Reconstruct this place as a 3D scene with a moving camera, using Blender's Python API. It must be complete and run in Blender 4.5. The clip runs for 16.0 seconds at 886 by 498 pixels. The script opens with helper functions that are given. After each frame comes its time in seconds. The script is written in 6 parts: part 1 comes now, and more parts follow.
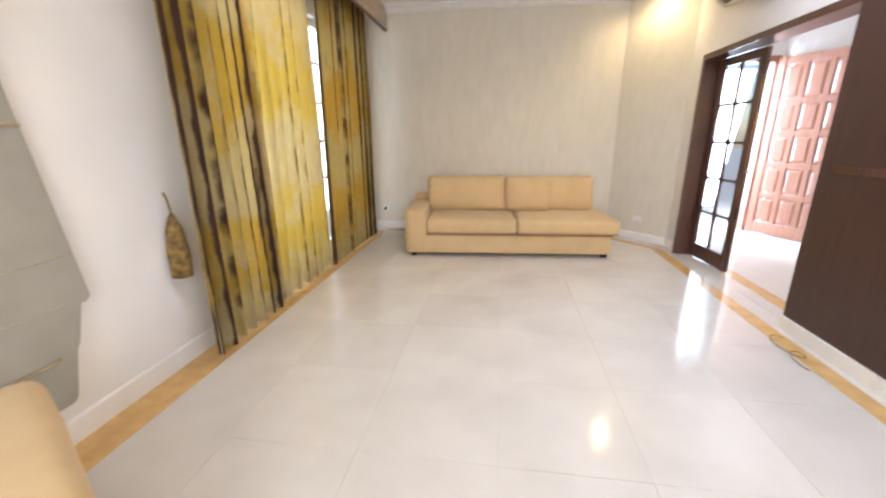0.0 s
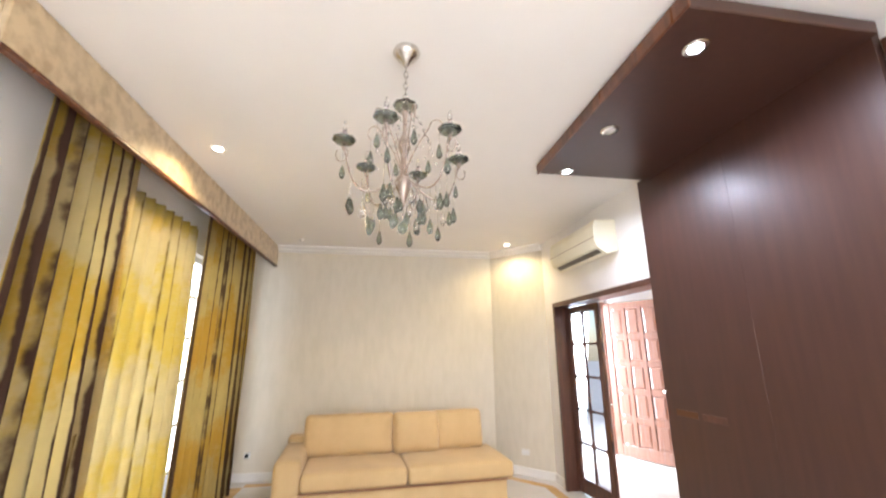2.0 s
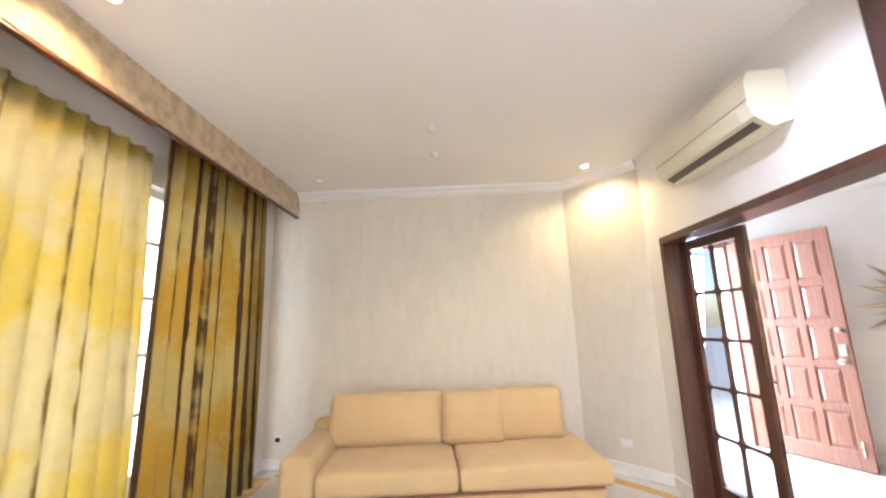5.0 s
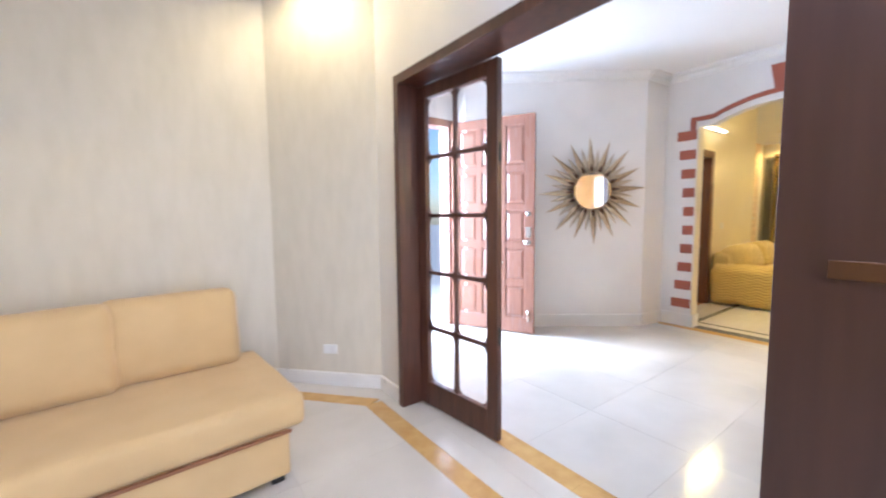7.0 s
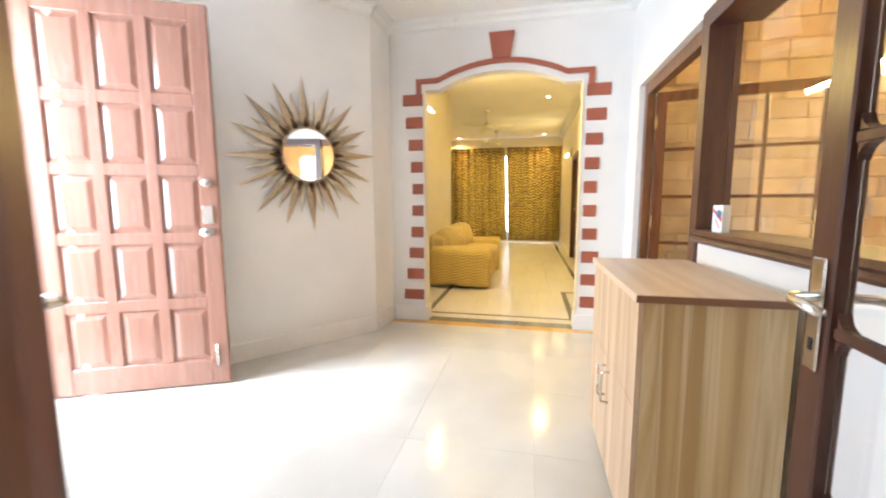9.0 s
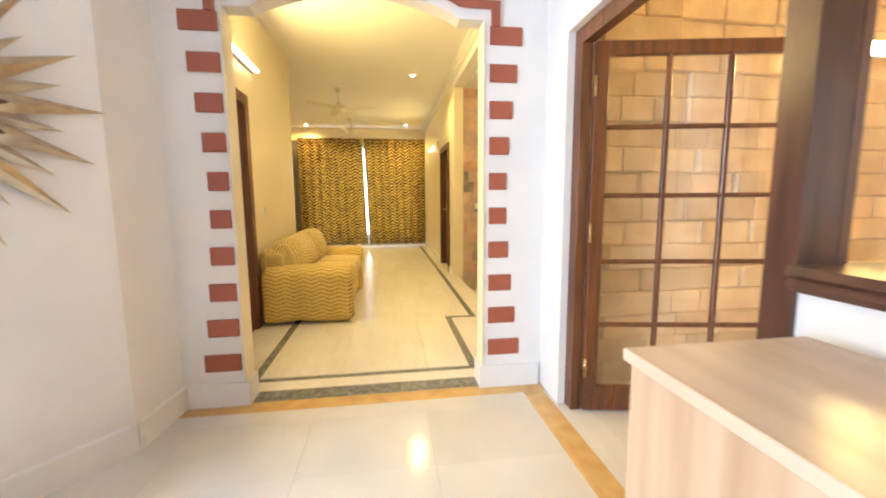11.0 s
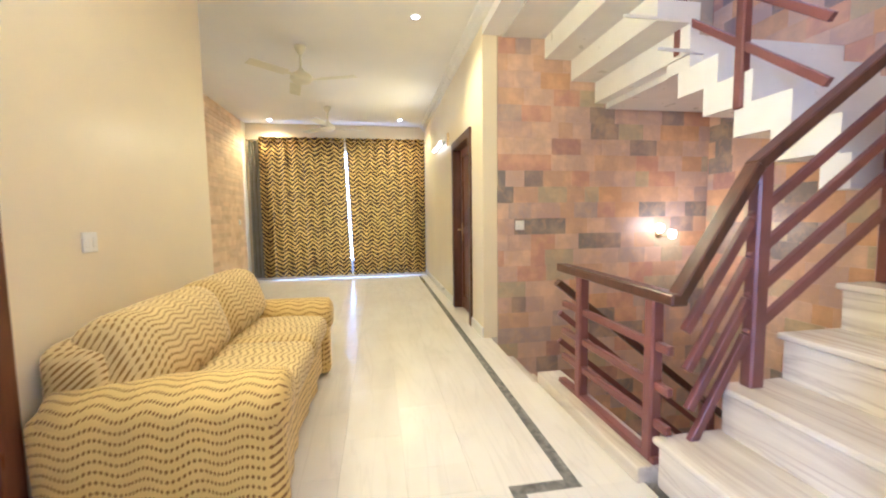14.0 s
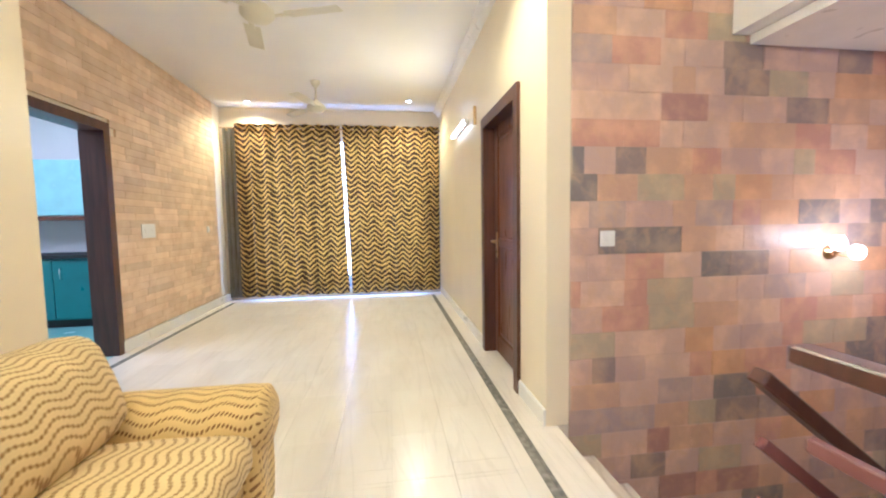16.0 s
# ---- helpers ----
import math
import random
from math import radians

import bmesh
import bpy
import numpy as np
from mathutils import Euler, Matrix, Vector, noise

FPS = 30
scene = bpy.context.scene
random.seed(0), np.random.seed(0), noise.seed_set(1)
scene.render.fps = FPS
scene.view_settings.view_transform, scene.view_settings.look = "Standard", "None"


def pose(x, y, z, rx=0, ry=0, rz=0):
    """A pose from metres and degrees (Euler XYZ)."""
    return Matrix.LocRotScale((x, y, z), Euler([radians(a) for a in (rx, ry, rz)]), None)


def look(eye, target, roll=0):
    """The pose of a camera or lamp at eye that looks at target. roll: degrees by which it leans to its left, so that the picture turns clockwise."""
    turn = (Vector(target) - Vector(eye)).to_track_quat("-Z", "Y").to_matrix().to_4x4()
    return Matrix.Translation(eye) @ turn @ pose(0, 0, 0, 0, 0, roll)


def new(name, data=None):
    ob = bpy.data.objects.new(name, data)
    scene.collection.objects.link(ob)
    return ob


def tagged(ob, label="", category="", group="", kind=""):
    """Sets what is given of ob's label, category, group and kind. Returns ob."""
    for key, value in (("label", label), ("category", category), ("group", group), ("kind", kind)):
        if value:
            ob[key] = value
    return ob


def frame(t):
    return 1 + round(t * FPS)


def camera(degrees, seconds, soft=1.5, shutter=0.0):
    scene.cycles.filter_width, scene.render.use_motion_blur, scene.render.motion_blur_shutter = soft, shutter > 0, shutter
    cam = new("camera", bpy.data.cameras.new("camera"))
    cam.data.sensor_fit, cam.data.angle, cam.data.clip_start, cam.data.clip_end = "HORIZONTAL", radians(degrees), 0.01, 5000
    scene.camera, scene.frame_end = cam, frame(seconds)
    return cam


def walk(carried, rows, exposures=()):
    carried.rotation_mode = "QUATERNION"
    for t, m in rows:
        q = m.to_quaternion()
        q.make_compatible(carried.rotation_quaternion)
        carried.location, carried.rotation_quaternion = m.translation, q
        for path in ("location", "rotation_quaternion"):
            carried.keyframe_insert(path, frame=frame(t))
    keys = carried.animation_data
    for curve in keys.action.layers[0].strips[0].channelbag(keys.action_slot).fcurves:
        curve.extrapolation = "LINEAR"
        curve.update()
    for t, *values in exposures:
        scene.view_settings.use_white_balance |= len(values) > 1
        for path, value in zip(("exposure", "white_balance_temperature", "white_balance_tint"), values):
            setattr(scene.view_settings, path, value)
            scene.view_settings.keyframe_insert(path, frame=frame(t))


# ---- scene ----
cam = camera(96.9, 16.0, soft=2.0, shutter=0.4)
PATH = [
    (0, (-0.05, -0.059, 1.348), (-0.328, 1.844, 0.799), -0.3),
    (0.5, (-0.107, -0.036, 1.401), (-0.11, 1.933, 1.052), -0.1),
    (1, (-0.147, -0.036, 1.464), (0.014, 1.956, 1.404), 0.0),
    (1.5, (-0.165, -0.042, 1.532), (0.075, 1.93, 1.766), -0.1),
    (2, (-0.156, -0.019, 1.59), (0.139, 1.896, 2.086), -0.2),
    (2.5, (-0.153, 0.057, 1.623), (0.178, 1.892, 2.347), -0.2),
    (3, (-0.148, 0.235, 1.616), (0.192, 2.005, 2.483), -0.2),
    (3.2, (-0.128, 0.338, 1.633), (0.149, 2.123, 2.491), -0.3),
    (5.3, (0.243, 1.497, 1.414), (0.179, 3.477, 1.689), -1.8),
    (5.5, (0.286, 1.639, 1.382), (0.386, 3.626, 1.594), -1.5),
    (6, (0.432, 1.90, 1.355), (0.883, 3.848, 1.410), -1.4),
    (6.5, (0.582, 2.247, 1.285), (1.404, 4.069, 1.222), -1.0),
    (7, (0.742, 2.56, 1.275), (1.922, 4.165, 1.109), -0.6),
    (7.5, (0.949, 2.846, 1.266), (2.425, 4.176, 1.039), -0.3),
    (8, (1.249, 3.057, 1.265), (2.933, 4.102, 0.993), -0.2),
    (8.5, (1.547, 3.308, 1.17), (3.399, 4.026, 0.934), -0.3),
    (9, (1.846, 3.413, 1.162), (3.786, 3.841, 0.931), -0.2),
    (9.5, (2.192, 3.476, 1.162), (4.172, 3.639, 0.931), -0.4),
    (9.7, (2.306, 3.488, 1.168), (4.291, 3.547, 0.933), -0.4),
    (11.8, (3.832, 3.585, 1.187), (5.794, 3.278, 0.949), -0.6),
    (12, (3.983, 3.584, 1.185), (5.946, 3.281, 0.95), -0.8),
    (12.5, (4.393, 3.551, 1.194), (6.361, 3.267, 0.983), -0.8),
    (13, (4.768, 3.558, 1.198), (6.740, 3.287, 1.008), -0.9),
    (13.5, (5.175, 3.558, 1.18), (7.145, 3.262, 1.009), -0.9),
    (14, (5.548, 3.536, 1.182), (7.515, 3.211, 1.023), -0.8),
    (14.5, (5.914, 3.534, 1.184), (7.879, 3.191, 1.033), -0.8),
    (15, (6.293, 3.509, 1.178), (8.258, 3.16, 1.034), -0.9),
    (15.5, (6.686, 3.438, 1.2), (8.655, 3.118, 1.055), -0.9),
    (16, (7.073, 3.432, 1.214), (9.049, 3.156, 1.073), -0.9),
]
walk(cam, [(t, look(eye, target, roll)) for t, eye, target, roll in PATH],
     [(0, -0.1, 5650, 10), (0.5, -0.04, 5650, 10), (1.0, 0.14, 5600, 9), (1.5, 0.2, 5650, 9), (2.5, 0.13, 5800, 10), (3, 0.13, 5800, 10), (5.5, 0.22, 5450, 11), (6.0, 0.18, 5300, 11), (7.5, 0.04, 5000, 11), (8.5, 0.16, 5600, 9), (9.0, 0.12, 5650, 6), (9.7, 0.06, 5650, 6),
      (12, 0.14, 5400, 12), (13.4, 0.14, 4500, 18), (14.5, 0.42, 3950, 23), (16, 0.42, 3950, 25)])

# ---- light ----
world = bpy.data.worlds.new("daylight")
scene.world = world
world.use_nodes = True
wn = world.node_tree.nodes
sky = wn.new("ShaderNodeTexSky")
sky.sky_type, sky.sun_disc = "NISHITA", False
sky.sun_elevation, sky.sun_rotation = radians(42), radians(-28)
wn["Background"].inputs["Strength"].default_value = 0.15
world.node_tree.links.new(sky.outputs["Color"], wn["Background"].inputs["Color"])


def lamp(name, kind, m, power, colour, **extra):
    data = bpy.data.lights.new(name, kind)
    data.energy, data.color = power, colour
    if "size" in extra:
        if kind == "AREA":
            data.shape, data.size, data.size_y = "RECTANGLE", extra["size"], extra.get("size_y", extra["size"])
        else:
            data.shadow_soft_size = extra["size"]
    if kind == "SUN":
        data.angle = radians(extra["angle"])
    if kind == "SPOT":
        data.spot_size, data.spot_blend = radians(extra["cone"]), 0.7
    ob = new(name, data)
    ob.matrix_world = m
    return ob


WARM, WARMER, DAY = (1.0, 0.82, 0.58), (1.0, 0.69, 0.20), (0.88, 0.94, 1.0)
lamp("sun", "SUN", look((0, 0, 0), (0.35, -0.66, -0.68)), 2.5, (1.0, 0.95, 0.88), angle=4)
lamp("window_sky", "AREA", look((-2.25, 3.75, 1.5), (0, 3.75, 1.4)), 150, DAY, size=2.8, size_y=2.2)
lamp("entrance_sky", "AREA", look((2.95, 6.55, 1.25), (3.6, 4.4, 0.9)), 95, DAY, size=1.0, size_y=2.0)
lamp("porch_sky", "AREA", look((2.1, 7.05, 1.7), (3.75, 5.8, 1.0)), 300, DAY, size=1.3, size_y=2.0)
# unseen fill from behind the camera, added to brighten the living room
lamp("south_fill", "AREA", look((0, -1.72, 1.6), (0, 2, 1.5)), 92, (1.0, 0.92, 0.84), size=2.8, size_y=1.7)
lamp("garden_window_sky", "AREA", look((14.0, 4.1, 1.5), (12, 4.1, 1.3)), 170, DAY, size=3.0, size_y=2.4)

# ---- materials ----


def mat(name, colour, rough=0.5, metal=0.0, other=None, scale=6.0, amount=0.35, bump=0.0, bump_scale=60.0, stretch=(1, 1, 1),
        vary=0.0, coat=0.0, sheen=0.0, spec=None, rough_vary=0.08, laid=False):
    m = bpy.data.materials.new(name)
    m.use_nodes = True
    n, l = m.node_tree.nodes, m.node_tree.links
    b = n["Principled BSDF"]
    b.inputs["Roughness"].default_value, b.inputs["Metallic"].default_value = rough, metal
    b.inputs["Coat Weight"].default_value, b.inputs["Sheen Weight"].default_value = coat, sheen
    if spec is not None:
        b.inputs["Specular IOR Level"].default_value = spec
    tc = n.new("ShaderNodeTexCoord")
    mp = n.new("ShaderNodeMapping")
    mp.inputs["Scale"].default_value = stretch
    l.new(n.new("ShaderNodeNewGeometry").outputs["Position"] if laid else tc.outputs["Object"], mp.inputs["Vector"])
    big = n.new("ShaderNodeTexNoise")
    big.inputs["Scale"].default_value, big.inputs["Detail"].default_value = scale, 6
    l.new(mp.outputs["Vector"], big.inputs["Vector"])
    mix = n.new("ShaderNodeMix")
    mix.data_type = "RGBA"
    other = other or tuple(c * 0.82 for c in colour)
    mix.inputs["A"].default_value, mix.inputs["B"].default_value = (*colour, 1), (*other, 1)
    ramp = n.new("ShaderNodeMapRange")
    ramp.inputs["From Min"].default_value, ramp.inputs["From Max"].default_value = 0.35, 0.7
    ramp.inputs["To Max"].default_value = amount * 2
    l.new(big.outputs["Fac"], ramp.inputs["Value"])
    l.new(ramp.outputs["Result"], mix.inputs["Factor"])
    out = mix.outputs["Result"]
    if vary:
        info = n.new("ShaderNodeObjectInfo")
        hsv = n.new("ShaderNodeHueSaturation")
        vr = n.new("ShaderNodeMapRange")
        vr.inputs["To Min"].default_value, vr.inputs["To Max"].default_value = 1 - vary, 1 + vary
        l.new(info.outputs["Random"], vr.inputs["Value"])
        l.new(vr.outputs["Result"], hsv.inputs["Value"])
        l.new(out, hsv.inputs["Color"])
        out = hsv.outputs["Color"]
    l.new(out, b.inputs["Base Color"])
    rr = n.new("ShaderNodeMapRange")
    rr.inputs["To Min"].default_value, rr.inputs["To Max"].default_value = max(0, rough - rough_vary), rough + rough_vary
    l.new(big.outputs["Fac"], rr.inputs["Value"])
    l.new(rr.outputs["Result"], b.inputs["Roughness"])
    if bump:
        fine = n.new("ShaderNodeTexNoise")
        fine.inputs["Scale"].default_value, fine.inputs["Detail"].default_value = bump_scale, 4
        l.new(mp.outputs["Vector"], fine.inputs["Vector"])
        bp = n.new("ShaderNodeBump")
        bp.inputs["Strength"].default_value, bp.inputs["Distance"].default_value = bump, 0.01
        l.new(fine.outputs["Fac"], bp.inputs["Height"])
        l.new(bp.outputs["Normal"], b.inputs["Normal"])
    return m


def shine(name, colour, strength):
    m = bpy.data.materials.new(name)
    m.use_nodes = True
    b = m.node_tree.nodes["Principled BSDF"]
    b.inputs["Base Color"].default_value = (0.9, 0.9, 0.9, 1)
    b.inputs["Emission Color"].default_value, b.inputs["Emission Strength"].default_value = (*colour, 1), strength
    return m


def glassy(name, colour, rough, ior=1.45):
    m = bpy.data.materials.new(name)
    m.use_nodes = True
    b = m.node_tree.nodes["Principled BSDF"]
    b.inputs["Base Color"].default_value = (*colour, 1)
    b.inputs["Roughness"].default_value, b.inputs["IOR"].default_value = rough, ior
    b.inputs["Transmission Weight"].default_value = 1
    return m


def pattern(name, ground, line, formula, rough=0.75, soft=0.12, bump=0.25, through_light=0.0, third=None):
    """Cloth with a printed pattern; formula(add) returns a socket that swings between -1 and 1."""
    m = bpy.data.materials.new(name)
    m.use_nodes = True
    n, l = m.node_tree.nodes, m.node_tree.links
    b = n["Principled BSDF"]
    b.inputs["Roughness"].default_value, b.inputs["Sheen Weight"].default_value = rough, 0.15
    tc = n.new("ShaderNodeTexCoord")
    sep = n.new("ShaderNodeSeparateXYZ")
    l.new(tc.outputs["Object"], sep.inputs["Vector"])

    def calc(op, a, c=None, d=None):
        node = n.new("ShaderNodeMath")
        node.operation = op
        for socket, v in zip(node.inputs, (a, c, d)):
            if v is None:
                continue
            if isinstance(v, (int, float)):
                socket.default_value = v
            else:
                l.new(v, socket)
        return node.outputs["Value"]

    def noisy(scale, detail=3):
        t = n.new("ShaderNodeTexNoise")
        t.inputs["Scale"].default_value, t.inputs["Detail"].default_value = scale, detail
        l.new(tc.outputs["Object"], t.inputs["Vector"])
        return t.outputs["Fac"]

    x, y, z = sep.outputs["X"], sep.outputs["Y"], sep.outputs["Z"]
    sep_uv = n.new("ShaderNodeSeparateXYZ")
    l.new(tc.outputs["UV"], sep_uv.inputs["Vector"])
    wave = formula(calc, noisy, x, y, z)
    step = n.new("ShaderNodeMapRange")
    step.interpolation_type = "SMOOTHSTEP"
    step.inputs["From Min"].default_value, step.inputs["From Max"].default_value = -soft, soft
    l.new(wave, step.inputs["Value"])
    cloud = n.new("ShaderNodeMix")
    cloud.data_type = "RGBA"
    cloud.inputs["A"].default_value, cloud.inputs["B"].default_value = (*ground, 1), (*(c * 0.75 for c in ground), 1)
    l.new(noisy(9), cloud.inputs["Factor"])
    mix = n.new("ShaderNodeMix")
    mix.data_type = "RGBA"
    l.new(cloud.outputs["Result"], mix.inputs["A"])
    mix.inputs["B"].default_value = (*line, 1)
    l.new(step.outputs["Result"], mix.inputs["Factor"])
    if third:
        more = n.new("ShaderNodeMix")
        more.data_type = "RGBA"
        edge = n.new("ShaderNodeMapRange")
        edge.interpolation_type = "SMOOTHSTEP"
        edge.inputs["From Min"].default_value, edge.inputs["From Max"].default_value = -0.25, 0.25
        l.new(third[1](calc, noisy, sep_uv.outputs["X"], y, z), edge.inputs["Value"])
        l.new(edge.outputs["Result"], more.inputs["Factor"])
        l.new(mix.outputs["Result"], more.inputs["A"])
        more.inputs["B"].default_value = (*third[0], 1)
        mix = more
    l.new(mix.outputs["Result"], b.inputs["Base Color"])
    bp = n.new("ShaderNodeBump")
    bp.inputs["Strength"].default_value, bp.inputs["Distance"].default_value = bump, 0.004
    l.new(noisy(380, 2), bp.inputs["Height"])
    l.new(bp.outputs["Normal"], b.inputs["Normal"])
    if through_light:
        tr = n.new("ShaderNodeBsdfTranslucent")
        l.new(mix.outputs["Result"], tr.inputs["Color"])
        ms = n.new("ShaderNodeMixShader")
        ms.inputs["Fac"].default_value = through_light
        l.new(b.outputs["BSDF"], ms.inputs[1])
        l.new(tr.outputs["BSDF"], ms.inputs[2])
        l.new(ms.outputs["Shader"], n["Material Output"].inputs["Surface"])
    return m


def cover_waves(calc, noisy, x, y, z):
    run = calc("ADD", calc("MULTIPLY", y, 0.85), z)
    bend = calc("MULTIPLY", calc("SINE", calc("ADD", calc("MULTIPLY", x, 48.0), calc("MULTIPLY", run, 6.0))), 2.3)
    s = calc("SINE", calc("ADD", calc("ADD", calc("MULTIPLY", run, 215.0), bend), calc("MULTIPLY", noisy(3), 4.0)))
    dots = calc("SINE", calc("MULTIPLY", x, 400.0))
    return calc("SUBTRACT", calc("ADD", s, calc("MULTIPLY", dots, 0.42)), 0.62)


def cover_dots(calc, noisy, x, y, z):
    """Rows of dots that climb the side of an arm and go on over its round top."""
    x = calc("SUBTRACT", calc("SUBTRACT", x, calc("MULTIPLY", calc("GREATER_THAN", x, 0.85), 1.47)), 0.14)
    turn = calc("ARCTAN2", calc("MAXIMUM", calc("SUBTRACT", z, 0.455), 0.0), x)
    across = calc("ADD", calc("MINIMUM", z, 0.455), calc("MULTIPLY", calc("SUBTRACT", math.pi, turn), 0.14))
    bend = calc("MULTIPLY", calc("SINE", calc("MULTIPLY", y, 38.0)), 1.9)
    s = calc("SINE", calc("ADD", calc("ADD", calc("MULTIPLY", across, 165.0), bend), calc("MULTIPLY", noisy(3), 4.0)))
    d = calc("SINE", calc("MULTIPLY", calc("ADD", x, y), 400.0))
    return calc("SUBTRACT", calc("ADD", s, calc("MULTIPLY", d, 0.5)), 0.75)


def zigzag(calc, noisy, x, y, z):
    tri = calc("PINGPONG", calc("ADD", y, calc("MULTIPLY", noisy(2), 0.05)), 0.115)
    s = calc("SINE", calc("ADD", calc("ADD", calc("MULTIPLY", z, 80.0), calc("MULTIPLY", tri, 66.0)), calc("MULTIPLY", noisy(9), 5.5)))
    return calc("SUBTRACT", calc("ADD", s, calc("MULTIPLY", calc("SUBTRACT", noisy(7), 0.5), 2.2)), -0.28)


def streaks(calc, noisy, x, y, z):
    band = calc("SINE", calc("ADD", calc("MULTIPLY", z, 5.5), calc("MULTIPLY", noisy(3, 5), 9.0)))
    return calc("SUBTRACT", calc("ADD", calc("MULTIPLY", band, 0.7), calc("MULTIPLY", noisy(25, 5), 1.6)), 0.95)


def stripes_near(calc, noisy, x, y, z):
    s = calc("ADD", calc("SINE", calc("MULTIPLY", x, 44.0)), calc("MULTIPLY", calc("SINE", calc("MULTIPLY", x, 97.0)), 0.35))
    return calc("SUBTRACT", calc("ADD", s, calc("MULTIPLY", calc("SUBTRACT", noisy(5, 4), 0.5), 1.8)), 0.3)


def stripes_fine(calc, noisy, x, y, z):
    s = calc("ADD", calc("SINE", calc("MULTIPLY", x, 50.3)), calc("MULTIPLY", calc("SINE", calc("MULTIPLY", x, 88.0)), 0.4))
    return calc("SUBTRACT", calc("ADD", s, calc("MULTIPLY", calc("SUBTRACT", noisy(6, 4), 0.5), 1.6)), 1.15)


def stripes_far(calc, noisy, x, y, z):
    s = calc("ADD", calc("SINE", calc("MULTIPLY", x, 55.0)), calc("MULTIPLY", calc("SINE", calc("MULTIPLY", x, 131.0)), 0.4))
    return calc("SUBTRACT", calc("ADD", s, calc("MULTIPLY", calc("SUBTRACT", noisy(5, 4), 0.5), 1.6)), 0.6)


WALL_WHITE = mat("warm white wall paint", (0.82, 0.79, 0.76), 0.45, amount=0.2, bump=0.06, bump_scale=120, scale=2)
WALL_BEIGE = mat("pale grey textured wallpaper", (0.71, 0.655, 0.55), 0.6, other=(0.65, 0.60, 0.495), scale=14, amount=0.4, bump=0.12, bump_scale=90, stretch=(1, 1, 0.3))
WALL_CREAM = mat("cream semi-gloss wall paint", (0.82, 0.73, 0.53), 0.32, amount=0.15, bump=0.05, bump_scale=40, scale=1.5)
CEILING_WHITE = mat("white ceiling paint", (0.87, 0.845, 0.82), 0.6, amount=0.12, bump=0.04, bump_scale=90, scale=1.2)
TRIM_WHITE = mat("white gloss trim", (0.82, 0.80, 0.77), 0.3, amount=0.15)
MARBLE = mat("polished cream marble", (0.67, 0.63, 0.57), 0.14, other=(0.58, 0.54, 0.48), scale=2.2, amount=0.45, vary=0.04, rough_vary=0.05, laid=True)
MARBLE_HALL = mat("polished white veined marble", (0.78, 0.74, 0.68), 0.24, other=(0.67, 0.61, 0.53), scale=2.6, amount=0.28, vary=0.03, stretch=(0.7, 1.7, 1), rough_vary=0.05, laid=True)
MARBLE_STEP = mat("banded cream marble", (0.74, 0.68, 0.58), 0.2, other=(0.50, 0.43, 0.36), scale=2.6, amount=0.38, vary=0.05, stretch=(0.5, 5, 6))


def add_veins(m, colour, stretch, turn, width, amount):
    """Broken veins: narrow bands about the middle of a stretched, distorted noise."""
    n, l = m.node_tree.nodes, m.node_tree.links
    b = n["Principled BSDF"]
    old = b.inputs["Base Color"].links[0].from_socket
    geo, mp, nz, mr, gate, mul, mx = (n.new(k) for k in ("ShaderNodeNewGeometry", "ShaderNodeMapping", "ShaderNodeTexNoise", "ShaderNodeMapRange", "ShaderNodeTexNoise", "ShaderNodeMath", "ShaderNodeMix"))
    mp.inputs["Scale"].default_value, mp.inputs["Rotation"].default_value = stretch, (0, 0, radians(turn))
    l.new(geo.outputs["Position"], mp.inputs["Vector"])
    nz.inputs["Scale"].default_value, nz.inputs["Detail"].default_value, nz.inputs["Distortion"].default_value = 2.2, 7, 0.8
    l.new(mp.outputs["Vector"], nz.inputs["Vector"])
    away = n.new("ShaderNodeMath")
    away.operation, away.inputs[1].default_value = "SUBTRACT", 0.5
    size = n.new("ShaderNodeMath")
    size.operation = "ABSOLUTE"
    l.new(nz.outputs["Fac"], away.inputs[0])
    l.new(away.outputs["Value"], size.inputs[0])
    mr.inputs["From Min"].default_value, mr.inputs["From Max"].default_value = width, 0.0
    l.new(size.outputs["Value"], mr.inputs["Value"])
    gate.inputs["Scale"].default_value, gate.inputs["Detail"].default_value = 1.6, 2
    l.new(geo.outputs["Position"], gate.inputs["Vector"])
    mul.operation = "MULTIPLY"
    l.new(mr.outputs["Result"], mul.inputs[0])
    l.new(gate.outputs["Fac"], mul.inputs[1])
    scale = n.new("ShaderNodeMath")
    scale.operation, scale.inputs[1].default_value = "MULTIPLY", amount
    l.new(mul.outputs["Value"], scale.inputs[0])
    mx.data_type = "RGBA"
    mx.inputs["B"].default_value = (*colour, 1)
    l.new(scale.outputs["Value"], mx.inputs["Factor"])
    l.new(old, mx.inputs["A"])
    l.new(mx.outputs["Result"], b.inputs["Base Color"])


add_veins(MARBLE_HALL, (0.42, 0.38, 0.34), (0.35, 3.4, 1), 8, 0.03, 0.26)
add_veins(MARBLE_STEP, (0.40, 0.32, 0.27), (0.5, 4.0, 4.0), 0, 0.05, 0.8)
GOLD_STONE = mat("polished golden yellow stone", (0.62, 0.40, 0.15), 0.16, other=(0.50, 0.30, 0.10), scale=9, amount=0.5, vary=0.08, laid=True)
GREY_STONE = mat("polished dark grey granite", (0.14, 0.14, 0.13), 0.16, other=(0.30, 0.29, 0.27), scale=24, amount=0.5, vary=0.12, laid=True)
TERRACOTTA = mat("terracotta red paint", (0.36, 0.10, 0.055), 0.5, amount=0.25, bump=0.06)
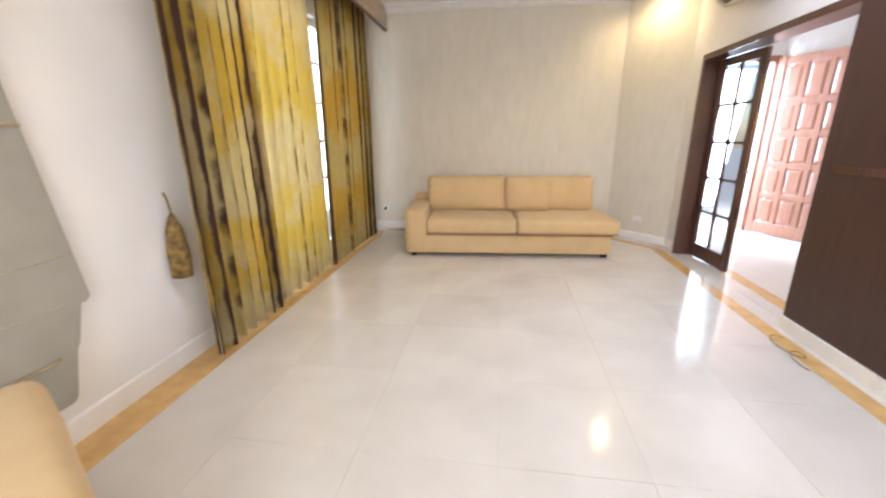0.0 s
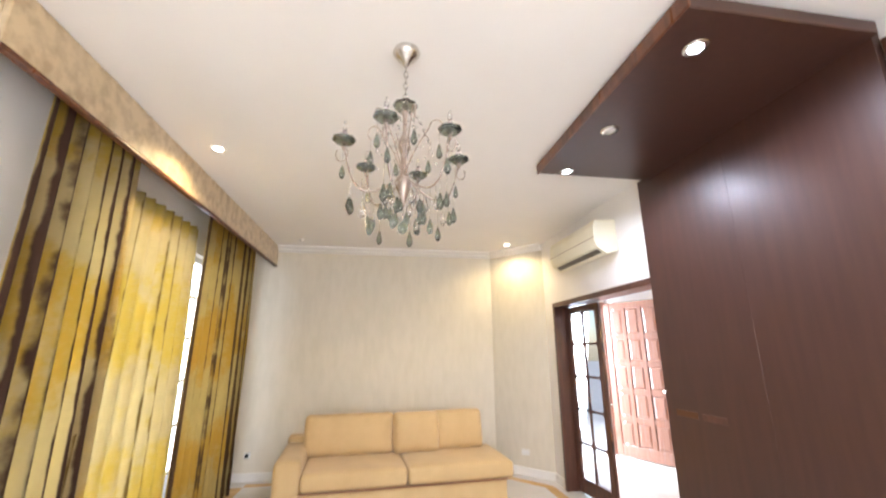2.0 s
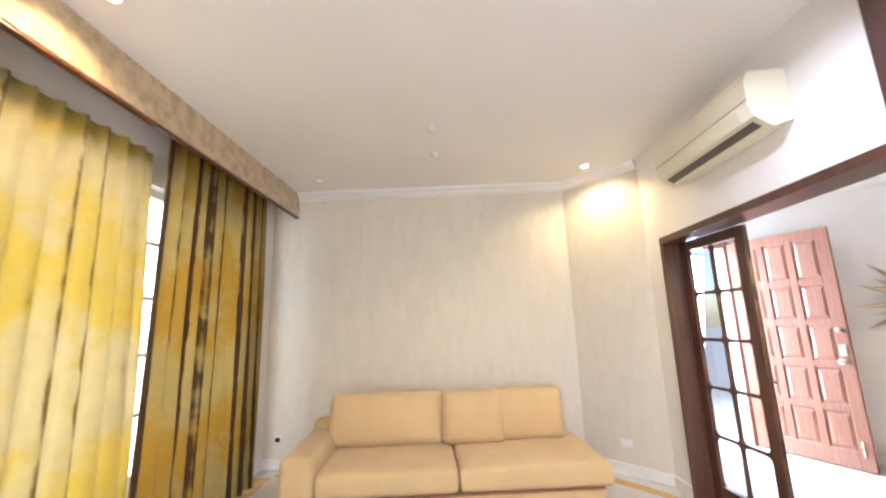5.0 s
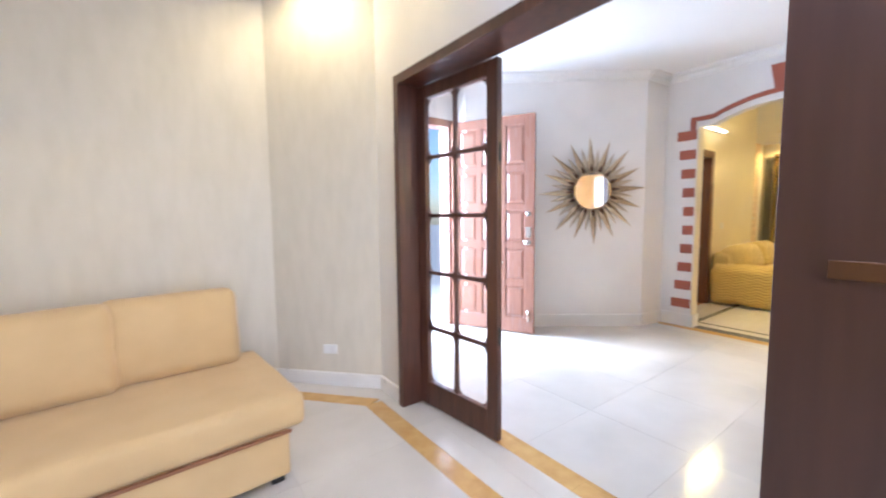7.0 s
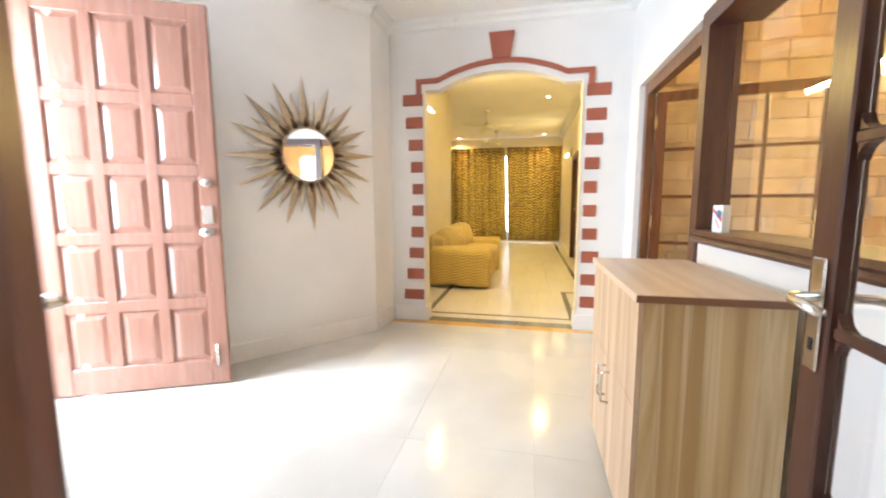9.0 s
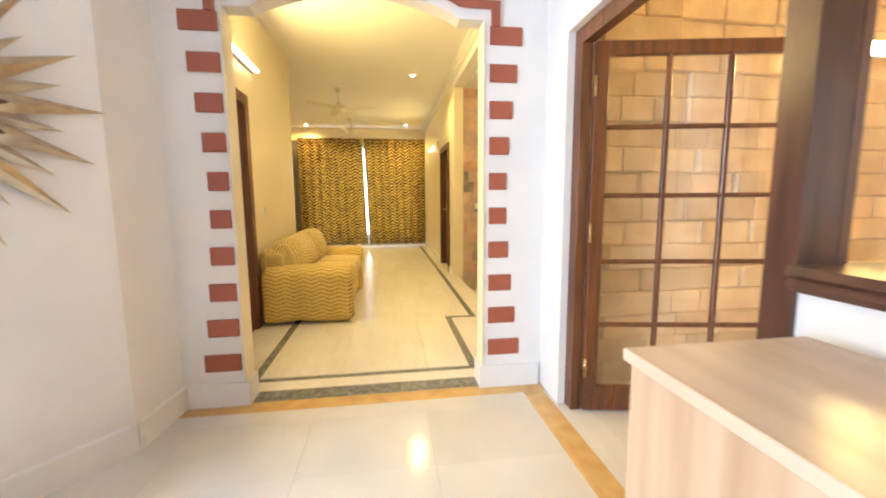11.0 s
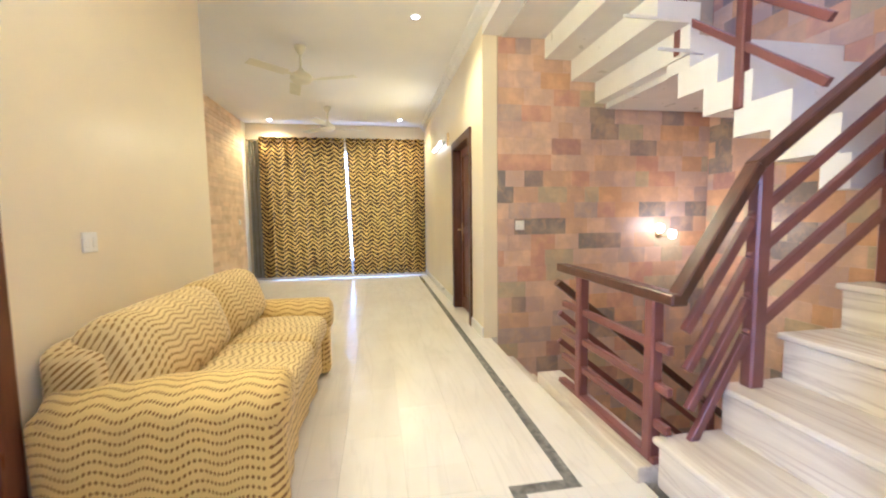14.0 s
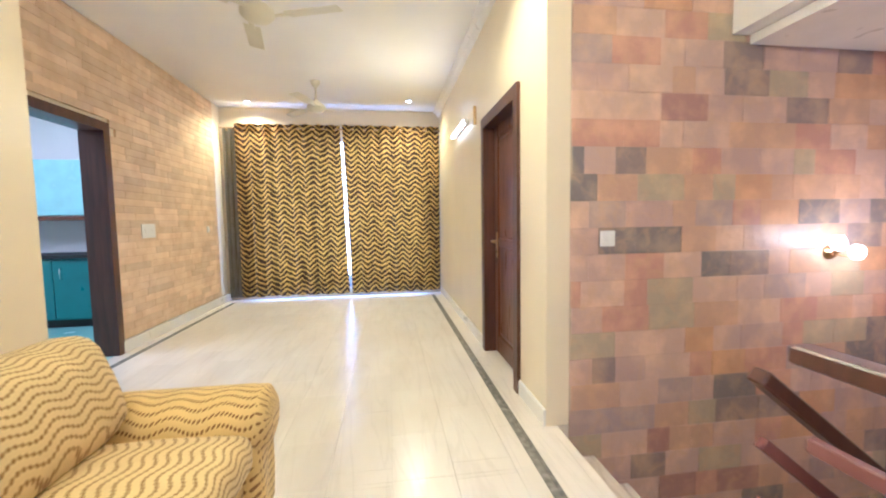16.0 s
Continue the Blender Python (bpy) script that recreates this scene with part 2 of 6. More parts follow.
DARK_WOOD = mat("dark brown stained wood", (0.060, 0.026, 0.018), 0.32, other=(0.11, 0.045, 0.028), scale=5, amount=0.5, stretch=(5, 5, 0.5), bump=0.06, bump_scale=30)
PANEL_WOOD = mat("dark espresso veneer", (0.047, 0.020, 0.015), 0.38, other=(0.062, 0.027, 0.019), scale=5, amount=0.4, stretch=(4, 4, 0.4), rough_vary=0.04)
BROWN_WOOD = mat("brown polished teak", (0.17, 0.062, 0.026), 0.3, other=(0.09, 0.032, 0.015), scale=5, amount=0.6, stretch=(6, 6, 0.5), bump=0.05, bump_scale=30)
RED_WOOD = mat("red polished mahogany", (0.33, 0.165, 0.115), 0.26, other=(0.26, 0.12, 0.08), scale=5, amount=0.5, stretch=(5, 5, 0.4), coat=0.4)
RAIL_WOOD = mat("reddish brown painted rail wood", (0.20, 0.075, 0.065), 0.32, other=(0.14, 0.05, 0.045), scale=6, amount=0.4, bump=0.05)
OAK = mat("light oak laminate", (0.60, 0.43, 0.28), 0.42, other=(0.44, 0.28, 0.16), scale=3.2, amount=0.55, stretch=(6, 6, 0.35), bump=0.03)
# oak of the cabinet top, with the glare on it put into the colour
OAK_TOP_GLARE = mat("oak laminate top, paled for glare", (0.70, 0.54, 0.40), 0.38, other=(0.58, 0.42, 0.28), scale=2.4, amount=0.5, stretch=(0.5, 7, 1))
OAK_SIDE = mat("knotty oak laminate", (0.64, 0.45, 0.21), 0.42, other=(0.46, 0.29, 0.11), scale=2.2, amount=0.7, stretch=(1, 7, 0.3), bump=0.03)
add_veins(OAK_SIDE, (0.80, 0.64, 0.38), (1, 3.2, 0.10), 0, 0.035, 1.1)
EDGE_AND_SEAM = mat("brown of laminate edge, seam and crease shade", (0.26, 0.12, 0.055), 0.45)
SOFA_TAN = mat("tan woven upholstery", (0.60, 0.43, 0.215), 0.85, other=(0.53, 0.37, 0.18), scale=5, amount=0.35, bump=0.3, bump_scale=320, sheen=0.2)
COVER_A = pattern("mustard cover with brown wavy lines", (0.80, 0.63, 0.23), (0.28, 0.16, 0.03), cover_waves)
COVER_B = pattern("mustard cover with rows of brown dots", (0.78, 0.58, 0.15), (0.22, 0.11, 0.025), cover_dots)
ZEBRA = pattern("gold and brown zigzag curtain cloth", (0.74, 0.50, 0.09), (0.055, 0.026, 0.014), zigzag, through_light=0.05, soft=0.2)
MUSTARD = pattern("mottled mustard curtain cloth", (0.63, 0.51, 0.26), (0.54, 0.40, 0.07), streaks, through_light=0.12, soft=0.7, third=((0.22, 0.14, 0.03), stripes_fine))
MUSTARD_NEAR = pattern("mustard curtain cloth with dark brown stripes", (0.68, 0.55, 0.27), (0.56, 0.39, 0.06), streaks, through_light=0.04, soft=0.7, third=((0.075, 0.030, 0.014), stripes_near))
# same mustard cloth, its colours darkened for the shade of a backlit curtain
MUSTARD_BACKLIT = pattern("mustard curtain cloth with thin brown stripes", (0.50, 0.38, 0.14), (0.42, 0.265, 0.035), streaks, through_light=0.04, soft=0.6, third=((0.09, 0.045, 0.015), stripes_far))
STRIPE = mat("dark brown curtain stripe", (0.10, 0.055, 0.02), 0.8, other=(0.30, 0.20, 0.04), scale=30, amount=0.5, bump=0.2, bump_scale=300)
PELMET_CLOTH = mat("beige brocade pelmet cloth", (0.40, 0.29, 0.16), 0.55, other=(0.58, 0.45, 0.27), scale=12, amount=0.7, bump=0.15, bump_scale=200, sheen=0.3)
GREY_CLOTH = mat("pale grey blind cloth", (0.34, 0.32, 0.27), 0.85, amount=0.3, bump=0.2, bump_scale=200)
CHROME = mat("brushed nickel", (0.72, 0.69, 0.64), 0.25, metal=1.0, amount=0.2)
ARM_METAL = mat("bronzed silver metal", (0.50, 0.42, 0.36), 0.28, metal=0.9, amount=0.4, scale=20)
BRASS = mat("antique brass", (0.62, 0.46, 0.22), 0.3, metal=1.0, amount=0.3)
BRONZE = mat("brushed bronze", (0.58, 0.46, 0.30), 0.32, metal=0.75, other=(0.36, 0.27, 0.17), scale=9, amount=0.6)
PEWTER = mat("tarnished champagne metal", (0.64, 0.56, 0.44), 0.35, metal=0.7, other=(0.44, 0.36, 0.25), scale=7, amount=0.6)
DARK_BRONZE = mat("dark brown bronze", (0.13, 0.065, 0.035), 0.35, metal=0.7, amount=0.4)
SILVER = mat("mirror silver", (0.92, 0.92, 0.92), 0.02, metal=1.0, amount=0.0, rough_vary=0.0)
AC_PLASTIC = mat("ivory plastic", (0.78, 0.74, 0.58), 0.4, amount=0.15)
WHITE_PLASTIC = mat("white plastic", (0.82, 0.81, 0.79), 0.35, amount=0.1)
BLACK = mat("matt black", (0.015, 0.014, 0.013), 0.6, amount=0.2)
GLASS = glassy("clear glass", (1, 1, 1), 0.0)
CRYSTAL = glassy("smoky green crystal", (0.34, 0.40, 0.36), 0.03, 1.6)
CLEAR_CRYSTAL = glassy("clear crystal", (0.95, 0.95, 0.95), 0.02, 1.6)
SLEEVE = mat("dull pink grey sleeve", (0.46, 0.39, 0.38), 0.45, amount=0.2)
STRIP_STONE = mat("pale honey stone strips", (0.76, 0.59, 0.38), 0.55, other=(0.64, 0.46, 0.27), scale=6, amount=0.5, vary=0.13, bump=0.4, bump_scale=30, laid=True)
TUBE = shine("lit tube", (1.0, 0.80, 0.45), 14)
BULB = shine("lit warm bulb", (1.0, 0.76, 0.42), 14)
SPOT_GLOW = shine("lit downlight lens", (1.0, 0.85, 0.60), 25)
COOL_GLOW = shine("lit cool downlight lens", (0.92, 0.92, 1.0), 25)
PORCH = mat("porch paving", (0.55, 0.53, 0.50), 0.7, amount=0.4, bump=0.2)
TEAL = mat("teal kitchen laminate", (0.05, 0.20, 0.20), 0.3, amount=0.3)
TEAL_FLOOR = mat("pale turquoise floor tile", (0.35, 0.62, 0.58), 0.25, amount=0.3)
ORANGE_FLOOR = mat("orange stone floor", (0.60, 0.26, 0.09), 0.2, amount=0.3)


def slate_material():
    """Each tile takes a shade; two layers of cloudy stain run over it."""
    m = mat("multicolour slate", (0.76, 0.55, 0.35), 0.34, other=(0.34, 0.27, 0.26), scale=6, amount=0.9, bump=0.5, bump_scale=22, laid=True)
    n, l = m.node_tree.nodes, m.node_tree.links
    b = n["Principled BSDF"]
    old = b.inputs["Base Color"].links[0].from_socket
    info, cr, mx = n.new("ShaderNodeObjectInfo"), n.new("ShaderNodeValToRGB"), n.new("ShaderNodeMix")
    shades = [(0, (0.65, 0.41, 0.24)), (0.12, (0.73, 0.51, 0.37)), (0.24, (0.60, 0.41, 0.34)), (0.36, (0.68, 0.38, 0.16)), (0.46, (0.51, 0.44, 0.27)), (0.56, (0.65, 0.46, 0.37)),
              (0.66, (0.62, 0.32, 0.21)), (0.75, (0.48, 0.37, 0.34)), (0.84, (0.26, 0.21, 0.20)), (0.91, (0.17, 0.17, 0.18)), (0.96, (0.43, 0.22, 0.18))]
    cr.color_ramp.interpolation = "CONSTANT"
    while len(cr.color_ramp.elements) < len(shades):
        cr.color_ramp.elements.new(0.5)
    for e, (p, c) in zip(cr.color_ramp.elements, shades):
        e.position, e.color = p, (*c, 1)
    l.new(info.outputs["Random"], cr.inputs["Fac"])
    mx.data_type = "RGBA"
    mx.inputs["Factor"].default_value = 0.34
    l.new(cr.outputs["Color"], mx.inputs["A"])
    l.new(old, mx.inputs["B"])
    geo, stain, fade, rust = n.new("ShaderNodeNewGeometry"), n.new("ShaderNodeTexNoise"), n.new("ShaderNodeMapRange"), n.new("ShaderNodeMix")
    stain.inputs["Scale"].default_value, stain.inputs["Detail"].default_value, stain.inputs["Distortion"].default_value = 7.0, 6, 1.6
    l.new(geo.outputs["Position"], stain.inputs["Vector"])
    fade.inputs["From Min"].default_value, fade.inputs["From Max"].default_value, fade.inputs["To Max"].default_value = 0.48, 0.70, 0.42
    l.new(stain.outputs["Fac"], fade.inputs["Value"])
    rust.data_type = "RGBA"
    rust.inputs["B"].default_value = (0.60, 0.40, 0.22, 1)
    l.new(fade.outputs["Result"], rust.inputs["Factor"])
    l.new(mx.outputs["Result"], rust.inputs["A"])
    l.new(rust.outputs["Result"], b.inputs["Base Color"])
    return m


SLATE = slate_material()

# ---- mesh helpers ----


def box(bm, x0, y0, z0, x1, y1, z1, m=None):
    vs = [bm.verts.new((x, y, z)) for x in (x0, x1) for y in (y0, y1) for z in (z0, z1)]
    if m is not None:
        for v in vs:
            v.co = m @ v.co
    for f in ((0, 1, 3, 2), (4, 6, 7, 5), (0, 4, 5, 1), (2, 3, 7, 6), (0, 2, 6, 4), (1, 5, 7, 3)):
        bm.faces.new([vs[i] for i in f])
    return bm


def boxes(*rows):
    bm = bmesh.new()
    for r in rows:
        box(bm, *r)
    return bm


def soft_box(x0, y0, z0, x1, y1, z1, r=0.01, seg=2):
    bm = boxes((x0, y0, z0, x1, y1, z1))
    bmesh.ops.bevel(bm, geom=list(bm.edges), offset=r, segments=seg, affect="EDGES", profile=0.5)
    return bm


def prism(points, z0, z1):
    """Upright prism over a plan outline."""
    bm = bmesh.new()
    lo, hi = [bm.verts.new((x, y, z0)) for x, y in points], [bm.verts.new((x, y, z1)) for x, y in points]
    bm.faces.new(lo[::-1]), bm.faces.new(hi)
    for i in range(len(points)):
        j = (i + 1) % len(points)
        bm.faces.new((lo[i], lo[j], hi[j], hi[i]))
    bmesh.ops.recalc_face_normals(bm, faces=bm.faces)
    return bm


def extrude_profile(points, along, a0, a1):
    """A profile of pairs pushed along an axis: x (pairs are y, z), y (pairs are x, z)."""
    bm = bmesh.new()
    place = (lambda p, a: (a, p[0], p[1])) if along == "x" else (lambda p, a: (p[0], a, p[1]))
    lo, hi = [bm.verts.new(place(p, a0)) for p in points], [bm.verts.new(place(p, a1)) for p in points]
    bm.faces.new(lo), bm.faces.new(hi[::-1])
    for i in range(len(points)):
        j = (i + 1) % len(points)
        bm.faces.new((lo[i], hi[i], hi[j], lo[j]))
    bmesh.ops.recalc_face_normals(bm, faces=bm.faces)
    return bm


def lathe(profile, steps=24, m=None):
    bm = bmesh.new()
    rings = []
    for r, z in profile:
        if r < 1e-5:
            rings.append([bm.verts.new((0, 0, z))])
        else:
            rings.append([bm.verts.new((r * math.cos(2 * math.pi * k / steps), r * math.sin(2 * math.pi * k / steps), z)) for k in range(steps)])
    for a, b in zip(rings, rings[1:]):
        for k in range(steps):
            j = (k + 1) % steps
            quad = [a[k % len(a)], a[j % len(a)], b[j % len(b)], b[k % len(b)]]
            quad = list(dict.fromkeys(quad))
            if len(quad) > 2:
                bm.faces.new(quad)
    for f in bm.faces:
        f.smooth = True
    bmesh.ops.recalc_face_normals(bm, faces=bm.faces)
    if m is not None:
        bmesh.ops.transform(bm, matrix=m, verts=bm.verts)
    return bm


def tube(points, r, steps=8, taper=1.0):
    """A round bar through points."""
    bm = bmesh.new()
    pts = [Vector(p) for p in points]
    rings = []
    for i, p in enumerate(pts):
        d = (pts[min(i + 1, len(pts) - 1)] - pts[max(i - 1, 0)]).normalized()
        side = d.cross(Vector((0, 0, 1)) if abs(d.z) < 0.95 else Vector((1, 0, 0))).normalized()
        up = side.cross(d)
        rr = r * (1 + (taper - 1) * i / (len(pts) - 1))
        rings.append([bm.verts.new(p + side * rr * math.cos(2 * math.pi * k / steps) + up * rr * math.sin(2 * math.pi * k / steps)) for k in range(steps)])
    for a, b in zip(rings, rings[1:]):
        for k in range(steps):
            bm.faces.new((a[k], a[(k + 1) % steps], b[(k + 1) % steps], b[k]))
    bm.faces.new(rings[0][::-1]), bm.faces.new(rings[-1])
    for f in bm.faces:
        f.smooth = True
    bmesh.ops.recalc_face_normals(bm, faces=bm.faces)
    return bm


def bar(p, q, width, height):
    """A flat wooden bar from p to q with its height upright."""
    p, q = Vector(p), Vector(q)
    d = (q - p).normalized()
    side = d.cross(Vector((0, 0, 1))).normalized() * width / 2
    up = side.cross(d).normalized() * height / 2
    bm = bmesh.new()
    a, b = [[bm.verts.new(o + side * s + up * t) for s, t in ((-1, -1), (1, -1), (1, 1), (-1, 1))] for o in (p, q)]
    bm.faces.new(a[::-1]), bm.faces.new(b)
    for i in range(4):
        bm.faces.new((a[i], a[(i + 1) % 4], b[(i + 1) % 4], b[i]))
    bmesh.ops.recalc_face_normals(bm, faces=bm.faces)
    bmesh.ops.bevel(bm, geom=list(bm.edges), offset=min(width, height) * 0.12, segments=1, affect="EDGES")
    return bm


def pillow(x0, y0, z0, x1, y1, z1, puff=0.03, r=0.05, n=8):
    """A cushion: a rounded box whose faces swell."""
    bm = soft_box(x0, y0, z0, x1, y1, z1, r, 3)
    bmesh.ops.subdivide_edges(bm, edges=[e for e in bm.edges if e.calc_length() > 0.12], cuts=n, use_grid_fill=True)
    c = Vector(((x0 + x1) / 2, (y0 + y1) / 2, (z0 + z1) / 2))
    h = Vector(((x1 - x0) / 2, (y1 - y0) / 2, (z1 - z0) / 2))
    for v in bm.verts:
        d = v.co - c
        u = Vector((d.x / h.x, d.y / h.y, d.z / h.z))
        axis = min(range(3), key=lambda i: h[i])
        o = [i for i in range(3) if i != axis]
        swell = max(0, 1 - u[o[0]] ** 2) ** 0.5 * max(0, 1 - u[o[1]] ** 2) ** 0.5
        v.co[axis] += puff * swell * (1 if u[axis] > 0 else -1) * abs(u[axis])
        v.co += 0.006 * Vector(noise.noise_vector(v.co * 5))
    for f in bm.faces:
        f.smooth = True
    return bm


def part(name, bm, material, parent=None, label="", flat=None):
    me = bpy.data.meshes.new(name)
    bm.to_mesh(me)
    bm.free()
    me.materials.append(material)
    ob = new(name, me)
    ob.parent = parent
    if label:
        ob["label"] = label
    return ob


def thing(name, label, category, x=0, y=0, z=0, turn=0, group=""):
    ob = new(name)
    ob.empty_display_size = 0.05
    ob.matrix_world = pose(x, y, z, 0, 0, turn)
    return tagged(ob, label, category, group)


def setting(name, bm, material, label="", category=""):
    ob = part(name, bm, material)
    return tagged(ob, label, category or name.split("_")[0], kind="structure")


# ---- large structure ----
H, HF = 3.04, 2.82
# living room
setting("wall_living_north", prism([(-2.15, 5.75), (1.47, 5.75), (2.05, 5.12), (2.2, 5.12), (2.2, 5.95), (-2.15, 5.95)], -0.02, H + 0.2), WALL_BEIGE,
        "pale grey textured wallpaper wall with a canted corner", "wall")
setting("wall_living_west", boxes((-2.15, -1.6, 0, -1.95, 2.35, H), (-2.15, 2.35, 2.5, -1.95, 5.15, H), (-2.15, 5.15, 0, -1.95, 5.75, H), (-2.15, 2.35, -0.02, -1.95, 5.15, 0.12)), WALL_WHITE,
        "white painted wall round a wide curtained window", "wall")
# the window opening here is added to let the fill light in
setting("wall_living_south", boxes((-2.15, -1.8, 0, -1.45, -1.6, H), (1.45, -1.8, 0, 2.2, -1.6, H), (-1.45, -1.8, 0, 1.45, -1.6, 0.7), (-1.45, -1.8, 2.5, 1.45, -1.6, H)), WALL_WHITE, "white painted wall with an added, unseen window", "wall")
setting("wall_living_east", boxes((2.05, -1.6, 0, 2.2, 0.25, H), (2.05, 0.25, 0, 2.2, 1.14, 0.9), (2.05, 0.25, 2.93, 2.2, 1.14, H), (2.05, 1.14, 0, 2.2, 2.80, H), (2.05, 2.80, 2.16, 2.2, 4.816, H), (2.05, 4.816, 0, 2.2, 5.12, H)), WALL_WHITE,
        "cream white painted wall with a wide glazed door opening", "wall")
setting("ceiling_living", boxes((-2.15, -1.8, H, 2.2, 5.95, H + 0.2)), CEILING_WHITE, "flat white painted ceiling", "ceiling")


def cornice_profile(s):
    return [(0, 0), (0.09 * s, 0), (0.085 * s, -0.02), (0.05 * s, -0.04), (0.035 * s, -0.07), (0.012 * s, -0.085), (0, -0.09)]


def cornice(name, p, q, z, label="white moulded plaster cornice"):
    """A moulding on the wall line p to q with the room on its left."""
    p, q = Vector((*p, 0)), Vector((*q, 0))
    d = (q - p).normalized()
    n = Vector((-d.y, d.x, 0))
    bm = bmesh.new()
    ends = []
    for o in (p, q):
        ends.append([bm.verts.new(o + n * a + Vector((0, 0, z + b))) for a, b in cornice_profile(1)])
    k = len(ends[0])
    for i in range(k):
        bm.faces.new((ends[0][i], ends[1][i], ends[1][(i + 1) % k], ends[0][(i + 1) % k]))
    bm.faces.new(ends[0][::-1]), bm.faces.new(ends[1])
    bmesh.ops.recalc_face_normals(bm, faces=bm.faces)
    return setting(name, bm, TRIM_WHITE, label, "trim")


def skirting(name, p, q, height=0.10, label="white marble skirting"):
    p, q = Vector((*p, 0)), Vector((*q, 0))
    d = (q - p).normalized()
    n = Vector((-d.y, d.x, 0))
    bm = bmesh.new()
    prof = [(0, 0.0), (0.016, 0.0), (0.016, height - 0.008), (0.010, height), (0, height)]
    ends = [[bm.verts.new(o + n * a + Vector((0, 0, b))) for a, b in prof] for o in (p, q)]
    for i in range(5):
        bm.faces.new((ends[0][i], ends[1][i], ends[1][(i + 1) % 5], ends[0][(i + 1) % 5]))
    bm.faces.new(ends[0][::-1]), bm.faces.new(ends[1])
    bmesh.ops.recalc_face_normals(bm, faces=bm.faces)
    return setting(name, bm, TRIM_WHITE, label, "baseboard")


cornice("trim_living_north", (1.47, 5.75), (-1.95, 5.75), H)
cornice("trim_living_cant", (2.05, 5.12), (1.47, 5.75), H)
skirting("baseboard_living_north", (1.47, 5.75), (-1.95, 5.75))
skirting("baseboard_living_cant", (2.05, 5.12), (1.47, 5.75))
skirting("baseboard_living_east", (2.05, 4.82), (2.05, 5.12))
skirting("baseboard_living_west", (-1.95, 2.35), (-1.95, -1.6), 0.12)

# foyer
setting("wall_foyer_front", boxes((2.05, 6.2, 0, 2.45, 6.35, HF), (2.45, 6.2, 2.36, 3.58, 6.35, HF), (3.58, 6.2, 0, 4.2, 6.35, HF)), WALL_WHITE, "white painted wall round the entrance doorway", "wall")
setting("wall_foyer_west", boxes((2.2, 5.12, 0, 2.3, 6.2, HF)), WALL_WHITE, "white painted wall beside the entrance", "wall")
setting("wall_foyer_canted", prism([(3.60, 6.2), (3.60, 6.01), (5.17, 4.78), (5.585, 4.74), (5.62, 4.95), (4.2, 6.2)], 0, HF), WALL_WHITE,
        "off-white painted canted wall that carries a sunburst mirror", "wall")
setting("ceiling_foyer", boxes((2.2, 2.35, HF, 5.66, 6.35, HF + 0.15)), CEILING_WHITE, "flat white foyer ceiling", "ceiling")
cornice("trim_foyer_cant", (5.17, 4.78), (3.60, 6.01), HF)
cornice("trim_foyer_return", (5.57, 4.74), (5.17, 4.78), HF)
cornice("trim_foyer_arch", (5.57, 2.6), (5.57, 4.74), HF)
cornice("trim_foyer_window", (2.2, 2.6), (5.57, 2.6), HF)
cornice("trim_foyer_west", (2.2, 5.12), (2.2, 2.6), HF)
skirting("baseboard_foyer_cant", (5.17, 4.78), (3.62, 5.995), 0.14)
skirting("baseboard_foyer_return", (5.57, 4.74), (5.17, 4.78), 0.14)


AX0, AX1, AY0, AY1 = 5.555, 5.675, 2.985, 4.405


def arch_height(y):
    """Underside of the arch over the width of the opening."""
    u = abs(y - (AY0 + AY1) / 2) / ((AY1 - AY0) / 2)
    if u > 0.80:
        return 2.215
    return 2.215 + 0.135 * math.cos(u / 0.80 * math.pi / 2) ** 0.8


def arch_wall():
    """One shell: the outline with its arched opening, pushed through the wall's thickness."""
    n = 40
    top = [(AY0 + (AY1 - AY0) * i / n, arch_height(min(max(AY0 + (AY1 - AY0) * i / n, AY0 + 1e-4), AY1 - 1e-4))) for i in range(n + 1)]
    outline = [(2.42, 0.0), (AY0, 0.0)] + top + [(AY1, 0.0), (4.80, 0.0), (4.80, HF + 0.3), (2.42, HF + 0.3)]
    return extrude_profile(outline, "x", AX0, AX1)


ARCH = setting("wall_arch", arch_wall(), WALL_WHITE, "white wall with an arched opening edged by terracotta quoins", "wall")


def arch_moulding():
    bm = bmesh.new()
    n = 48
    prev = None
    xa, xb = AX0 - 0.001, AX0 - 0.022
    for i in range(n + 1):
        y = AY0 + (AY1 - AY0) * i / n
        z = arch_height(min(max(y, AY0 + 1e-4), AY1 - 1e-4))
        low, high = z + 0.058, z + 0.100
        ring = [bm.verts.new(c) for c in ((xa, y, low), (xb, y, low), (xb, y, high), (xa, y, high))]
        if prev:
            for k in range(4):
                bm.faces.new((prev[k], ring[k], ring[(k + 1) % 4], prev[(k + 1) % 4]))
        else:
            bm.faces.new(ring)
        prev = ring
    bm.faces.new(prev[::-1])
    for p, q in ((2.895, AY0), (AY1, 4.482)):
        box(bm, xb, p, 2.273, xa, q, 2.315)
    for p, q in ((2.895, 2.943), (4.434, 4.482)):
        box(bm, xb, p, 2.18, xa, q, 2.273)
    bmesh.ops.recalc_face_normals(bm, faces=bm.faces)
    return bm


